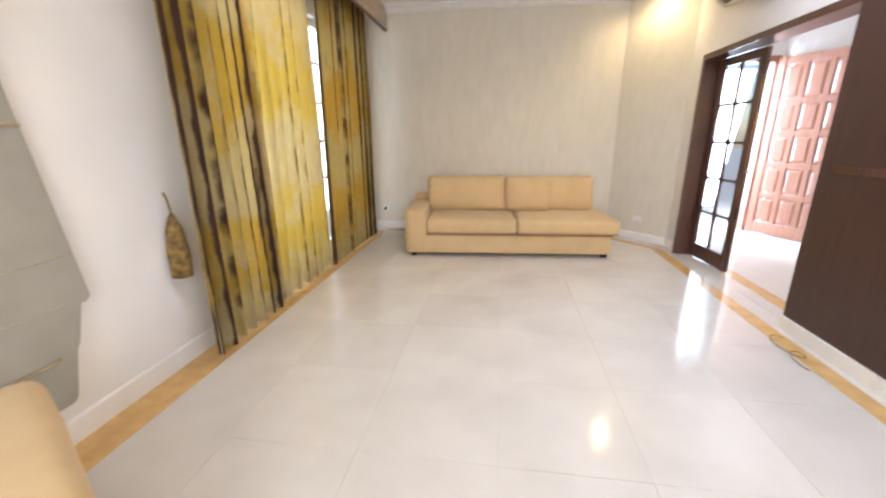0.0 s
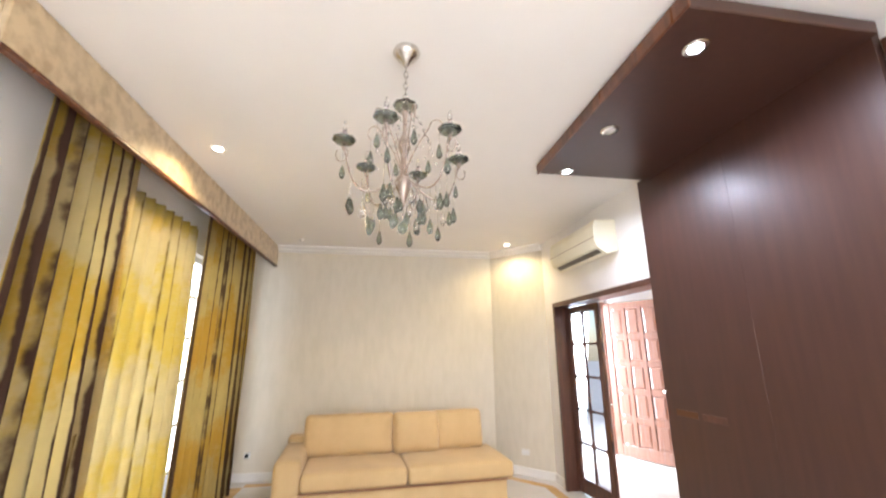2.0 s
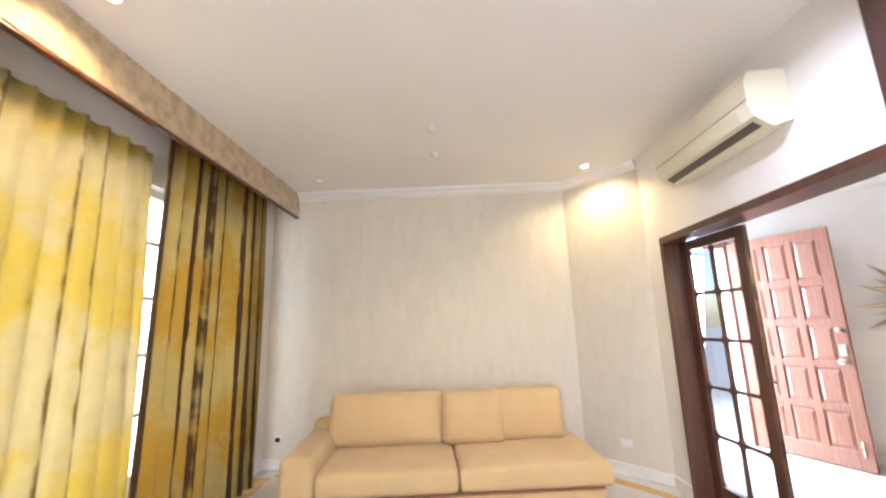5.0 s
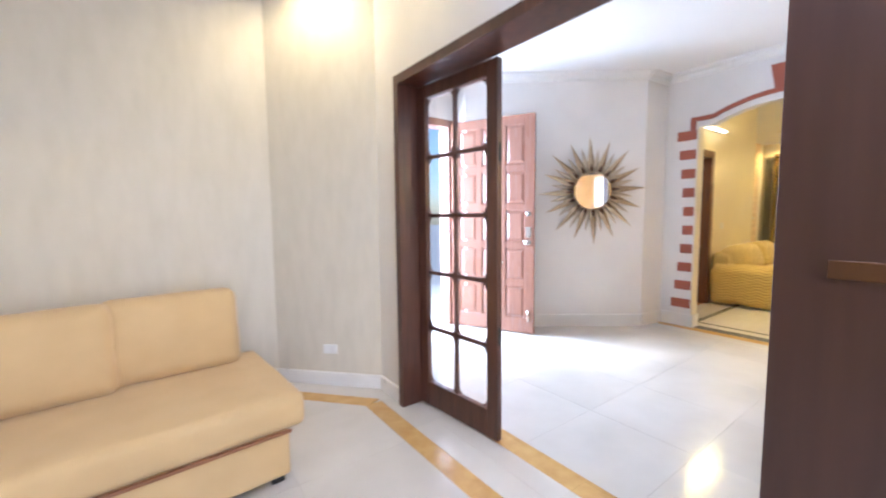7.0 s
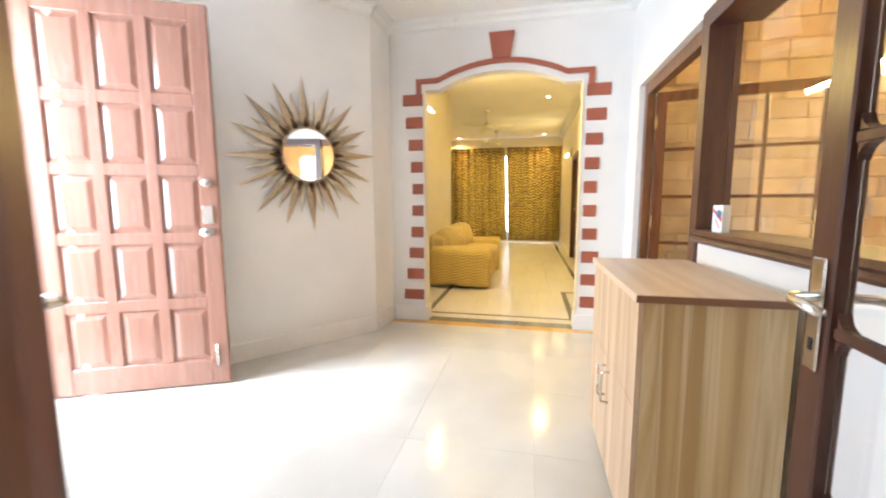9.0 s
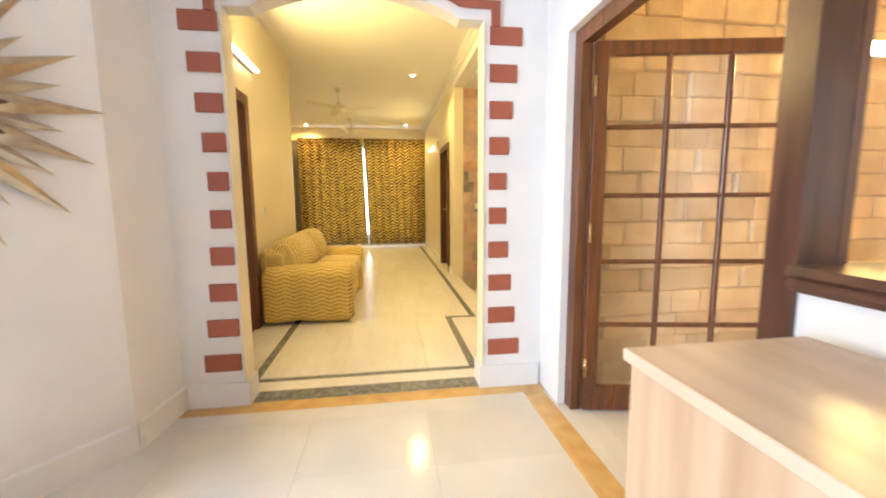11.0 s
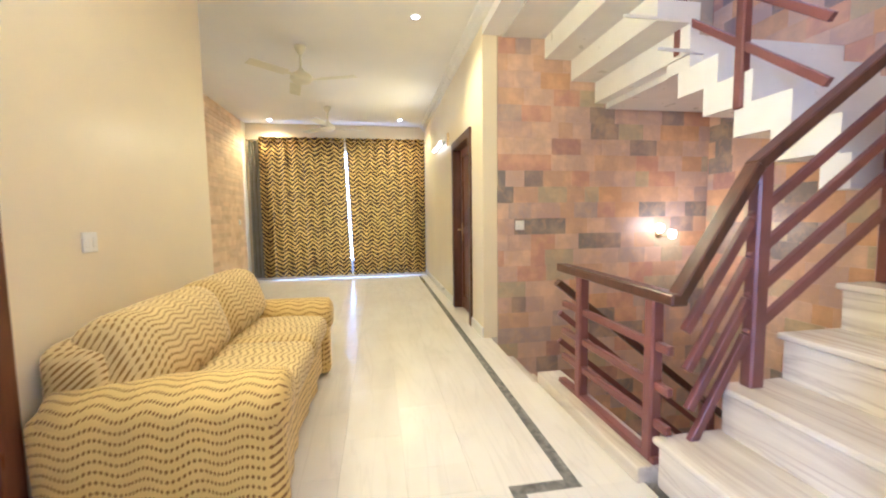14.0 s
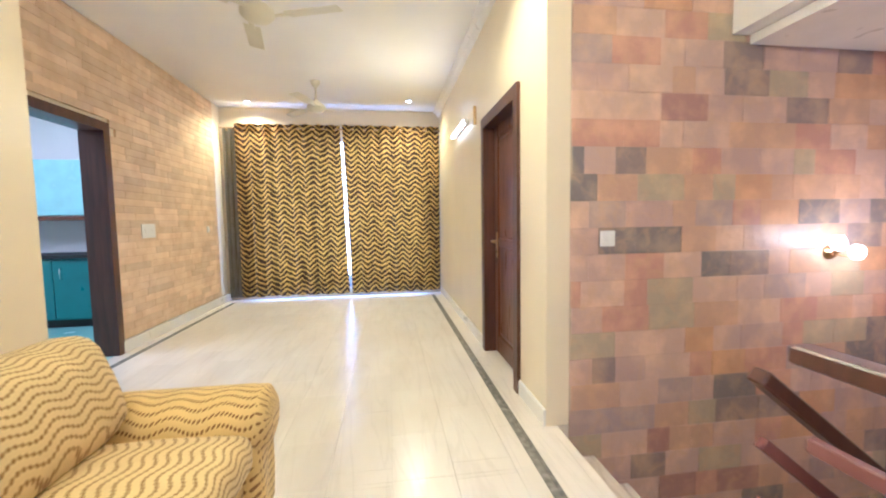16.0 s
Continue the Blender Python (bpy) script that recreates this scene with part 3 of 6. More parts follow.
part("arch_moulding", arch_moulding(), TERRACOTTA, ARCH, "terracotta red moulding over the arch")
key = bmesh.new()
vs = [key.verts.new((x, 3.69 + y, z)) for x in (AX0 - 0.034, AX0 - 0.001) for y, z in ((-0.075, 2.44), (0.075, 2.44), (0.113, 2.665), (-0.113, 2.665))]
for f in ((0, 3, 2, 1), (4, 5, 6, 7), (0, 1, 5, 4), (1, 2, 6, 5), (2, 3, 7, 6), (3, 0, 4, 7)):
    key.faces.new([vs[i] for i in f])
part("keystone", key, TERRACOTTA, ARCH, "terracotta red keystone")
part("arch_reveal", boxes((AX0 - 0.01, AY0 - 0.005, 0.14, AX1 + 0.01, AY0 + 0.004, 2.19), (AX0 - 0.01, AY1 - 0.004, 0.14, AX1 + 0.01, AY1 + 0.005, 2.19)), WALL_CREAM, ARCH)
setting("baseboard_arch", boxes((AX0 - 0.022, 2.62, 0, AX1 + 0.02, AY0 + 0.02, 0.14), (AX0 - 0.022, AY1 - 0.02, 0, AX1 + 0.02, 4.72, 0.14)), TRIM_WHITE, "white marble plinth of the arch", "baseboard")

# wall with inner door and window between foyer and side room
setting("wall_foyer_south", boxes((5.28, 2.45, 0, 5.575, 2.6, HF), (2.2, 2.45, 2.06, 5.28, 2.6, HF), (2.2, 2.45, 0, 4.0, 2.6, 0.97), (2.05, 2.45, 0, 2.3, 2.6, HF)), WALL_WHITE,
        "white wall with a dark framed inner window and door", "wall")
setting("wall_side_south", boxes((2.05, -0.75, -0.02, 5.62, -0.6, H)), STRIP_STONE, "pale honey sandstone wall of the side room", "wall")
setting("wall_side_west", boxes((2.2, -0.6, 0, 2.3, 0.25, H - 0.03), (2.2, 0.25, 0, 2.3, 1.14, 0.9), (2.2, 0.25, 2.93, 2.3, 1.14, H - 0.03), (2.2, 1.14, 0, 2.3, 2.45, H - 0.03)), WALL_CREAM, "cream wall of the side room", "wall")
setting("wall_side_east", boxes((5.50, -0.6, 0, 5.62, 2.42, H)), WALL_CREAM, "cream wall of the side room", "wall")
setting("ceiling_side", boxes((2.2, -0.75, H - 0.02, 5.62, 2.45, H + 0.1)), CEILING_WHITE, "white side room ceiling", "ceiling")

# hall
XE = 13.75
setting("wall_hall_west", boxes((5.62, 4.81, 0, 6.15, 4.95, H), (6.15, 4.81, 2.12, 7.08, 4.95, H), (7.08, 4.81, 0, 8.85, 4.95, H), (8.70, 4.95, 0, 8.85, 5.98, H)), WALL_CREAM,
        "glossy cream hall wall with a door opening", "wall")
setting("wall_hall_stone", boxes((8.70, 6.0, 0, 10.25, 6.14, H), (10.25, 6.0, 2.13, 11.12, 6.14, H), (11.12, 6.0, 0, XE + 0.2, 6.14, H)), WALL_CREAM, "wall clad in thin honey stone strips", "wall")
STONE_WALL = bpy.data.objects["wall_hall_stone"]
setting("wall_hall_east", boxes((9.2, 2.40, 0, 9.66, 2.54, H), (9.66, 2.40, 2.10, 10.63, 2.54, H), (10.63, 2.40, 0, XE + 0.2, 2.54, H)), WALL_CREAM, "glossy cream hall wall with a brown door", "wall")
setting("wall_hall_end", boxes((XE, 2.40, 0, XE + 0.2, 2.75, H), (XE, 5.55, 0, XE + 0.2, 6.0, H), (XE, 2.75, 2.6, XE + 0.2, 5.55, H), (XE, 2.75, -0.02, XE + 0.2, 5.55, 0.06)), WALL_CREAM, "cream end wall round a curtained window", "wall")
setting("ceiling_hall", boxes((5.62, 2.54, H, XE + 0.2, 6.14, H + 0.2)), CEILING_WHITE, "flat white hall ceiling", "ceiling")
setting("trim_stair_beam", boxes((5.62, 2.36, 2.86, 9.2, 2.54, H + 0.2)), CEILING_WHITE, "white beam above the stair opening", "trim")
cornice("trim_hall_east", (9.2, 2.54), (XE, 2.54), H)
cornice("trim_hall_beam", (5.62, 2.54), (9.2, 2.54), H)
skirting("baseboard_hall_west", (8.85, 4.81), (7.09, 4.81), 0.1)
skirting("baseboard_hall_stone", (XE, 5.965), (11.14, 5.965), 0.12)
skirting("baseboard_hall_east", (10.64, 2.54), (XE, 2.54), 0.1)
skirting("baseboard_hall_pier", (9.2, 2.54), (9.65, 2.54), 0.1)

# stair well
setting("wall_stair_slate", boxes((9.2, -0.1, -1.7, 9.35, 2.40, 5.8), (9.2, 2.40, -1.7, 9.35, 2.54, -0.21), (9.2, 2.40, 3.05, 9.35, 2.54, 5.8)), SLATE, "stair wall clad in multicolour slate tiles", "wall")
SLATE_EAST = bpy.data.objects["wall_stair_slate"]
setting("wall_stair_back", boxes((5.62, -0.1, -1.7, 9.2, 0.12, 5.8)), SLATE, "stair back wall clad in multicolour slate tiles", "wall")
SLATE_BACK = bpy.data.objects["wall_stair_back"]
setting("wall_stair_west", boxes((5.55, -0.1, H, 5.62, 2.4, 5.8)), WALL_CREAM, "cream upper stair wall", "wall")
setting("wall_stair_upper", boxes((5.62, 2.45, H + 0.2, 9.2, 2.54, 5.8)), WALL_CREAM, "cream upper stair wall", "wall")
setting("ceiling_stair", boxes((5.5, -0.1, 5.8, 9.35, 2.6, 5.95)), CEILING_WHITE, "white ceiling high above the stair", "ceiling")
setting("floor_stair_landing", boxes((7.0, 0.1, -1.7, 9.3, 2.5, -1.6)), MARBLE_STEP, "cream marble lower landing", "floor")

# rooms beyond the doors
setting("wall_bedroom", boxes((5.62, 7.4, 0, 8.7, 7.5, H), (5.55, 4.95, 0, 5.64, 7.4, H)), WALL_WHITE, "plain white wall of the room beyond", "wall")
setting("floor_bedroom", boxes((5.55, 4.95, -0.1, 8.7, 7.5, -0.004), (6.15, 4.81, -0.1, 7.08, 4.95, -0.004)), ORANGE_FLOOR, "orange stone floor of the room beyond", "floor")
setting("ceiling_bedroom", boxes((5.55, 4.95, H, 8.7, 7.5, H + 0.1)), CEILING_WHITE, "white ceiling of the room beyond", "ceiling")
setting("wall_kitchen", boxes((8.7, 8.6, 0, 13.0, 8.7, H), (12.9, 6.14, 0, 13.0, 8.6, H), (8.7, 6.14, 0, 8.8, 8.6, H)), WALL_WHITE, "white kitchen wall", "wall")
setting("floor_kitchen", boxes((8.7, 6.14, -0.1, 13.0, 8.7, -0.004), (10.25, 5.98, -0.1, 11.12, 6.14, -0.004)), TEAL_FLOOR, "pale turquoise kitchen floor", "floor")
setting("ceiling_kitchen", boxes((8.7, 6.14, H, 13.0, 8.7, H + 0.1)), CEILING_WHITE, "white kitchen ceiling", "ceiling")
setting("wall_store", boxes((9.4, 1.0, 0, 11.5, 1.1, H), (9.4, 1.1, 0, 9.5, 2.4, H), (11.4, 1.1, 0, 11.5, 2.4, H)), WALL_CREAM, "plain wall behind the brown door", "wall")

# outside
setting("ground", boxes((-40, -40, -0.35, 60, -0.1, -0.25), (-40, 2.5, -0.35, 60, 60, -0.25), (-40, -0.1, -0.35, 5.5, 2.5, -0.25), (9.4, -0.1, -0.35, 60, 2.5, -0.25)), PORCH, "pale grey paving outside", "ground")
setting("pavement_porch", boxes((1.0, 6.35, -0.25, 5.0, 9.5, -0.03)), PORCH, "pale stone porch floor", "pavement")

# floor bases under the tiles
setting("floor_living", boxes((-1.95, -1.6, -0.2, 2.2, 5.75, -0.006)), MARBLE, "polished cream marble tile floor", "floor")
FLOOR_LIVING = bpy.data.objects["floor_living"]
setting("floor_foyer", boxes((2.2, 2.45, -0.2, 5.62, 6.35, -0.006), (2.2, -0.7, -0.2, 5.62, 2.45, -0.006)), MARBLE, "polished cream marble tile floor of the foyer", "floor")
FLOOR_FOYER = bpy.data.objects["floor_foyer"]
setting("floor_hall", boxes((5.62, 2.40, -0.2, 8.13, 2.47, -0.006), (9.2, 2.40, -0.2, XE + 0.2, 2.47, -0.006), (5.62, 2.47, -0.2, XE + 0.2, 4.81, -0.006), (8.85, 4.81, -0.2, XE + 0.2, 6.0, -0.006)), MARBLE_HALL, "polished white marble hall floor with a grey border", "floor")
FLOOR_HALL = bpy.data.objects["floor_hall"]


# ---- doors and windows ----
def glazed_leaf(name, label, width, height, cols, rows, wood, stile=0.085, bottom=0.2, thick=0.04, tag="door", rounded=True):
    """A glazed door leaf hinged at its origin, reaching along x."""
    leaf = thing(name, label, tag)
    t = thick / 2
    part("stile", soft_box(0, -t, 0, stile, t, height, 0.004, 1), wood, leaf)
    part("stile", soft_box(width - stile, -t, 0, width, t, height, 0.004, 1), wood, leaf)
    part("rail", soft_box(stile, -t + 0.001, height - stile, width - stile, t - 0.001, height, 0.004, 1), wood, leaf)
    part("rail", soft_box(stile, -t + 0.001, 0, width - stile, t - 0.001, bottom, 0.004, 1), wood, leaf)
    w, h = (width - 2 * stile) / cols, (height - stile - bottom) / rows
    for i in range(1, cols):
        part("muntin", soft_box(stile + i * w - 0.012, -t + 0.006, bottom, stile + i * w + 0.012, t - 0.006, height - stile, 0.004, 1), wood, leaf)
    for j in range(1, rows):
        part("muntin", soft_box(stile, -t + 0.008, bottom + j * h - 0.012, width - stile, t - 0.008, bottom + j * h + 0.012, 0.004, 1), wood, leaf)
    for i in range(cols):
        for j in range(rows):
            x0, z0 = stile + i * w + 0.012, bottom + j * h + 0.012
            pane = part("pane", boxes((x0, -0.002, z0, x0 + w - 0.024, 0.002, z0 + h - 0.024)), GLASS, leaf)
            pane.visible_shadow = False
            if not rounded:
                continue
            r = 0.03
            bm = bmesh.new()
            for cx, sx in ((x0, 1), (x0 + w - 0.024, -1)):
                for cz, sz in ((z0, 1), (z0 + h - 0.024, -1)):
                    ring = [(cx, cz)] + [(cx + sx * r * (1 - math.sin(a)), cz + sz * r * (1 - math.cos(a))) for a in (0, 0.4, 0.8, 1.2, math.pi / 2)]
                    f, b = [bm.verts.new((x, -0.012, z)) for x, z in ring], [bm.verts.new((x, 0.012, z)) for x, z in ring]
                    bm.faces.new(f), bm.faces.new(b[::-1])
                    for k in range(len(ring)):
                        m = (k + 1) % len(ring)
                        bm.faces.new((f[k], b[k], b[m], f[m]))
            bmesh.ops.recalc_face_normals(bm, faces=bm.faces)
            part("pane_corner", bm, wood, leaf)
    return leaf


def lever_handle(leaf, x, z, side, metal, back):
    plate = part("handle_plate", soft_box(x - 0.022, side * 0.020, z - 0.13, x + 0.022, side * 0.028, z + 0.10, 0.003, 1) if side > 0 else
                 soft_box(x - 0.022, -0.028, z - 0.13, x + 0.022, -0.020, z + 0.10, 0.003, 1), metal, leaf, "metal handle plate")
    y = side * 0.028
    part("lever", tube([(x, y, z + 0.02), (x, y + side * 0.04, z + 0.02), (x + back * 0.03, y + side * 0.052, z + 0.02), (x + back * 0.12, y + side * 0.05, z + 0.015)], 0.010), metal, plate, "metal lever handle")
    part("keyhole", soft_box(x - 0.006, y, z - 0.09, x + 0.006, y + side * 0.001 + 0.001, z - 0.065, 0.0005, 1), BLACK, plate)


def hinge(leaf, z, wood_t=0.022):
    part("hinge", lathe([(0, -0.05), (0.009, -0.05), (0.009, 0.05), (0, 0.05)], 10, pose(0.002, wood_t + 0.004, z)), BRASS, leaf)


FRAME = setting("door_frame_living", boxes((2.02, 2.79, 0, 2.23, 2.855, 2.16), (2.02, 4.766, 0, 2.23, 4.818, 2.16), (2.02, 2.855, 2.105, 2.23, 4.766, 2.16)), DARK_WOOD, "dark brown wooden frame of the glazed doors", "door frame")
fl = glazed_leaf("french_door", "dark brown glazed door leaf standing ajar", 0.685, 2.085, 2, 5, DARK_WOOD, stile=0.08, bottom=0.16)
fl.matrix_world = pose(2.18, 4.762, 0.012, 0, 0, -85)
lever_handle(fl, 0.642, 0.98, 1, CHROME, -1)
for z in (0.55, 1.55):
    part("edge_plate", soft_box(0.6845, -0.012, z, 0.6865, 0.012, z + 0.1, 0.0005, 1), BLACK, fl)
fr = glazed_leaf("french_door", "dark brown glazed door leaf opened into the foyer", 0.60, 2.085, 2, 5, DARK_WOOD, stile=0.08, bottom=0.16)
fr.matrix_world = pose(2.21, 2.868, 0.012, 0, 0, -5)
lever_handle(fr, 0.555, 0.94, 1, CHROME, -1)
lever_handle(fr, 0.555, 0.94, -1, CHROME, -1)


def panel_door(name, label, width, height, cols, rows, wood, gaps, stile=0.1, thick=0.042):
    leaf = thing(name, label, "door")
    t = thick / 2
    part("stile", soft_box(0, -t, 0, stile, t, height, 0.004, 1), wood, leaf)
    part("stile", soft_box(width - stile, -t, 0, width, t, height, 0.004, 1), wood, leaf)
    w = (width - 2 * stile + 0.06) / cols
    for i in range(1, cols):
        x = stile + i * w - 0.06
        part("mullion", soft_box(x, -t + 0.001, gaps[0], x + 0.06, t - 0.001, height - 0.08, 0.004, 1), wood, leaf)
    zs = []
    for j in range(rows):
        z0 = gaps[0] + (height - 0.10 - gaps[0]) * j / rows
        z1 = gaps[0] + (height - 0.10 - gaps[0]) * (j + 1) / rows - (0.07 if j < rows - 1 else 0)
        zs.append((z0, z1))
        if j < rows - 1:
            part("rail", soft_box(stile, -t + 0.002, z1, width - stile, t - 0.002, z1 + 0.07, 0.004, 1), wood, leaf)
    part("rail", soft_box(stile, -t + 0.002, 0, width - stile, t - 0.002, gaps[0], 0.004, 1), wood, leaf)
    part("rail", soft_box(stile, -t + 0.002, height - 0.10, width - stile, t - 0.002, height, 0.004, 1), wood, leaf)
    for i in range(cols):
        x0 = stile + i * w
        x1 = x0 + w - 0.06
        for z0, z1 in zs:
            bm = boxes((x0, -0.006, z0, x1, 0.006, z1))
            for s in (-1, 1):
                lo, hi = s * 0.006, s * 0.016
                a = [bm.verts.new((x, lo, z)) for x, z in ((x0 + 0.012, z0 + 0.012), (x1 - 0.012, z0 + 0.012), (x1 - 0.012, z1 - 0.012), (x0 + 0.012, z1 - 0.012))]
                b = [bm.verts.new((x, hi, z)) for x, z in ((x0 + 0.04, z0 + 0.04), (x1 - 0.04, z0 + 0.04), (x1 - 0.04, z1 - 0.04), (x0 + 0.04, z1 - 0.04))]
                bm.faces.new(b)
                for k in range(4):
                    bm.faces.new((a[k], a[(k + 1) % 4], b[(k + 1) % 4], b[k]))
            bmesh.ops.recalc_face_normals(bm, faces=bm.faces)
            part("panel", bm, wood, leaf)
    return leaf


rd = panel_door("front_door", "open red mahogany front door with raised square panels", 0.96, 2.31, 3, 5, RED_WOOD, [0.16])
rd.matrix_world = pose(3.54, 6.17, 0.012, 0, 0, -64.5)
for side in (1, -1):
    m = pose(0.90, side * 0.022, 0.98, -90 * side, 0, 0)
    knob = part("door_knob", lathe([(0, 0), (0.026, 0), (0.026, 0.006), (0.011, 0.012), (0.011, 0.035), (0.026, 0.045), (0.031, 0.06), (0.024, 0.075), (0, 0.078)], 20, m), CHROME, rd, "polished metal door knob")
    part("lock_plate", soft_box(0.87, min(side * 0.021, side * 0.03), 1.03, 0.93, max(side * 0.021, side * 0.03), 1.14, 0.004, 1), CHROME, rd)
    part("deadlock", lathe([(0, 0), (0.026, 0), (0.026, 0.012), (0.02, 0.016), (0, 0.016)], 18, pose(0.90, side * 0.021, 1.28, -90 * side, 0, 0)), CHROME, rd)
    part("bolt", tube([(0.90, side * 0.03, 0.12), (0.90, side * 0.03, 0.26)], 0.008), CHROME, rd)
setting("door_frame_entrance", boxes((2.45, 6.18, 0, 2.53, 6.36, 2.36), (3.50, 6.19, 0, 3.58, 6.36, 2.36), (2.53, 6.18, 2.28, 3.50, 6.36, 2.36)), RED_WOOD, "red brown wooden frame of the entrance", "door frame")

# inner door and window to the side room
setting("door_frame_side", boxes((4.0, 2.47, 0, 4.08, 2.615, 2.06),
                                  (2.45, 2.40, 1.98, 4.0, 2.615, 2.06), (2.35, 2.40, 0.99, 2.45, 2.615, 2.06)), DARK_WOOD, "dark brown wooden frame of an inner door and window", "door frame")
setting("window_sill_side", extrude_profile([(2.40, 0.97), (2.63, 0.97), (2.64, 0.985), (2.63, 1.0), (2.645, 1.01), (2.64, 1.03), (2.40, 1.03)], "x", 2.35, 4.0), DARK_WOOD, "moulded dark brown wooden window ledge", "window sill")
wp = setting("window_side", boxes((2.45, 2.50, 1.03, 4.0, 2.506, 1.98)), GLASS, "clear fixed glass pane of the inner window", "window")
wp.visible_shadow = False
setting("door_frame_inner", boxes((5.20, 2.50, 0, 5.28, 2.557, 2.06), (4.08, 2.50, 1.98, 5.20, 2.557, 2.06)), BROWN_WOOD, "brown teak frame of the inner glazed door", "door frame")
sl = glazed_leaf("side_door", "brown glazed door leaf with small panes standing open", 1.06, 1.97, 3, 5, BROWN_WOOD, stile=0.07, bottom=0.14, rounded=False)
sl.matrix_world = pose(5.187, 2.497, 0.01, 0, 0, 180 + 80)
lever_handle(sl, 1.01, 1.0, -1, BRASS, -1)
for z in (0.25, 1.0, 1.75):
    hinge(sl, z, -0.028)

# inner window beside the dark panel
setting("window_frame_inner", boxes((2.01, 0.25, 0.9, 2.24, 0.32, 2.93), (2.01, 1.07, 0.9, 2.24, 1.14, 2.93), (2.01, 0.32, 2.86, 2.24, 1.07, 2.93), (2.01, 0.32, 0.9, 2.24, 1.07, 0.97)), DARK_WOOD, "dark brown wooden frame of an inner window", "window frame")
wi = setting("window_inner", boxes((2.12, 0.32, 0.97, 2.126, 1.07, 2.86)), GLASS, "clear glass of the inner window", "window")
wi.visible_shadow = False

# hall doors
setting("door_frame_bedroom", boxes((6.13, 4.78, 0, 6.22, 4.97, 2.13), (7.0, 4.78, 0, 7.09, 4.97, 2.13), (6.22, 4.78, 2.04, 7.0, 4.97, 2.13)), BROWN_WOOD, "brown polished wooden door frame", "door frame")
bd = panel_door("bedroom_door", "dark brown panelled door leaf standing ajar", 0.77, 2.02, 1, 3, DARK_WOOD, [0.14])
bd.matrix_world = pose(6.99, 4.93, 0.01, 0, 0, 180 - 32)
setting("door_frame_hall", boxes((9.645, 2.37, 0, 9.73, 2.565, 2.13), (10.57, 2.37, 0, 10.655, 2.565, 2.13), (9.73, 2.37, 2.04, 10.57, 2.565, 2.13)), DARK_WOOD, "dark brown wooden door frame", "door frame")
hd = panel_door("hall_door", "closed dark brown panelled hall door", 0.835, 2.03, 1, 2, BROWN_WOOD, [0.16])
hd.matrix_world = pose(9.733, 2.44, 0.01)
lever_handle(hd, 0.76, 1.0, 1, BRASS, -1)
setting("door_frame_kitchen", boxes((10.20, 5.95, 0, 10.27, 6.16, 2.16), (11.07, 5.95, 0, 11.15, 6.16, 2.16), (10.27, 5.95, 2.08, 11.07, 6.16, 2.16)), DARK_WOOD, "dark brown wooden frame of the kitchen doorway", "door frame")

# big windows behind the curtains


def window(name, label, axis, at, a0, a1, z0, z1, cols, rows):
    root = new(name)
    tagged(root, label, "window", kind="structure")
    def bx(p, q, z, w, d0, d1):
        return (at + d0, p, z, at + d1, q, w) if axis == "x" else (p, at + d0, z, q, at + d1, w)
    f = 0.06
    part("window_frame", boxes(bx(a0, a0 + f, z0, z1, -0.03, 0.03), bx(a1 - f, a1, z0, z1, -0.03, 0.03), bx(a0 + f, a1 - f, z0, z0 + f, -0.03, 0.03), bx(a0 + f, a1 - f, z1 - f, z1, -0.03, 0.03)), TRIM_WHITE, root)
    for i in range(1, cols):
        a = a0 + (a1 - a0) * i / cols
        part("mullion", boxes(bx(a - 0.03, a + 0.03, z0 + f, z1 - f, -0.025, 0.025)), TRIM_WHITE, root)
    for j in range(1, rows):
        z = z0 + (z1 - z0) * j / rows
        part("transom", boxes(bx(a0 + f, a1 - f, z - 0.015, z + 0.015, -0.02, 0.02)), TRIM_WHITE, root)
    for i in range(cols):
        p, q = a0 + (a1 - a0) * i / cols + 0.031, a0 + (a1 - a0) * (i + 1) / cols - 0.031
        pane = part("pane", boxes(bx(p, q, z0 + f, z1 - f, -0.003, 0.003)), GLASS, root)
        pane.visible_shadow = False


window("window_living", "white framed window with small panes behind curtains", "x", -2.05, 2.35, 5.15, 0.12, 2.5, 4, 6)
# added window, never in view, for the south fill light
window("window_south_added", "added white framed window behind the camera, unseen", "y", -1.68, -1.45, 1.45, 0.7, 2.5, 3, 1)
window("window_hall", "white framed glazed doors behind zigzag curtains", "x", XE + 0.1, 2.75, 5.55, 0.06, 2.6, 3, 1)


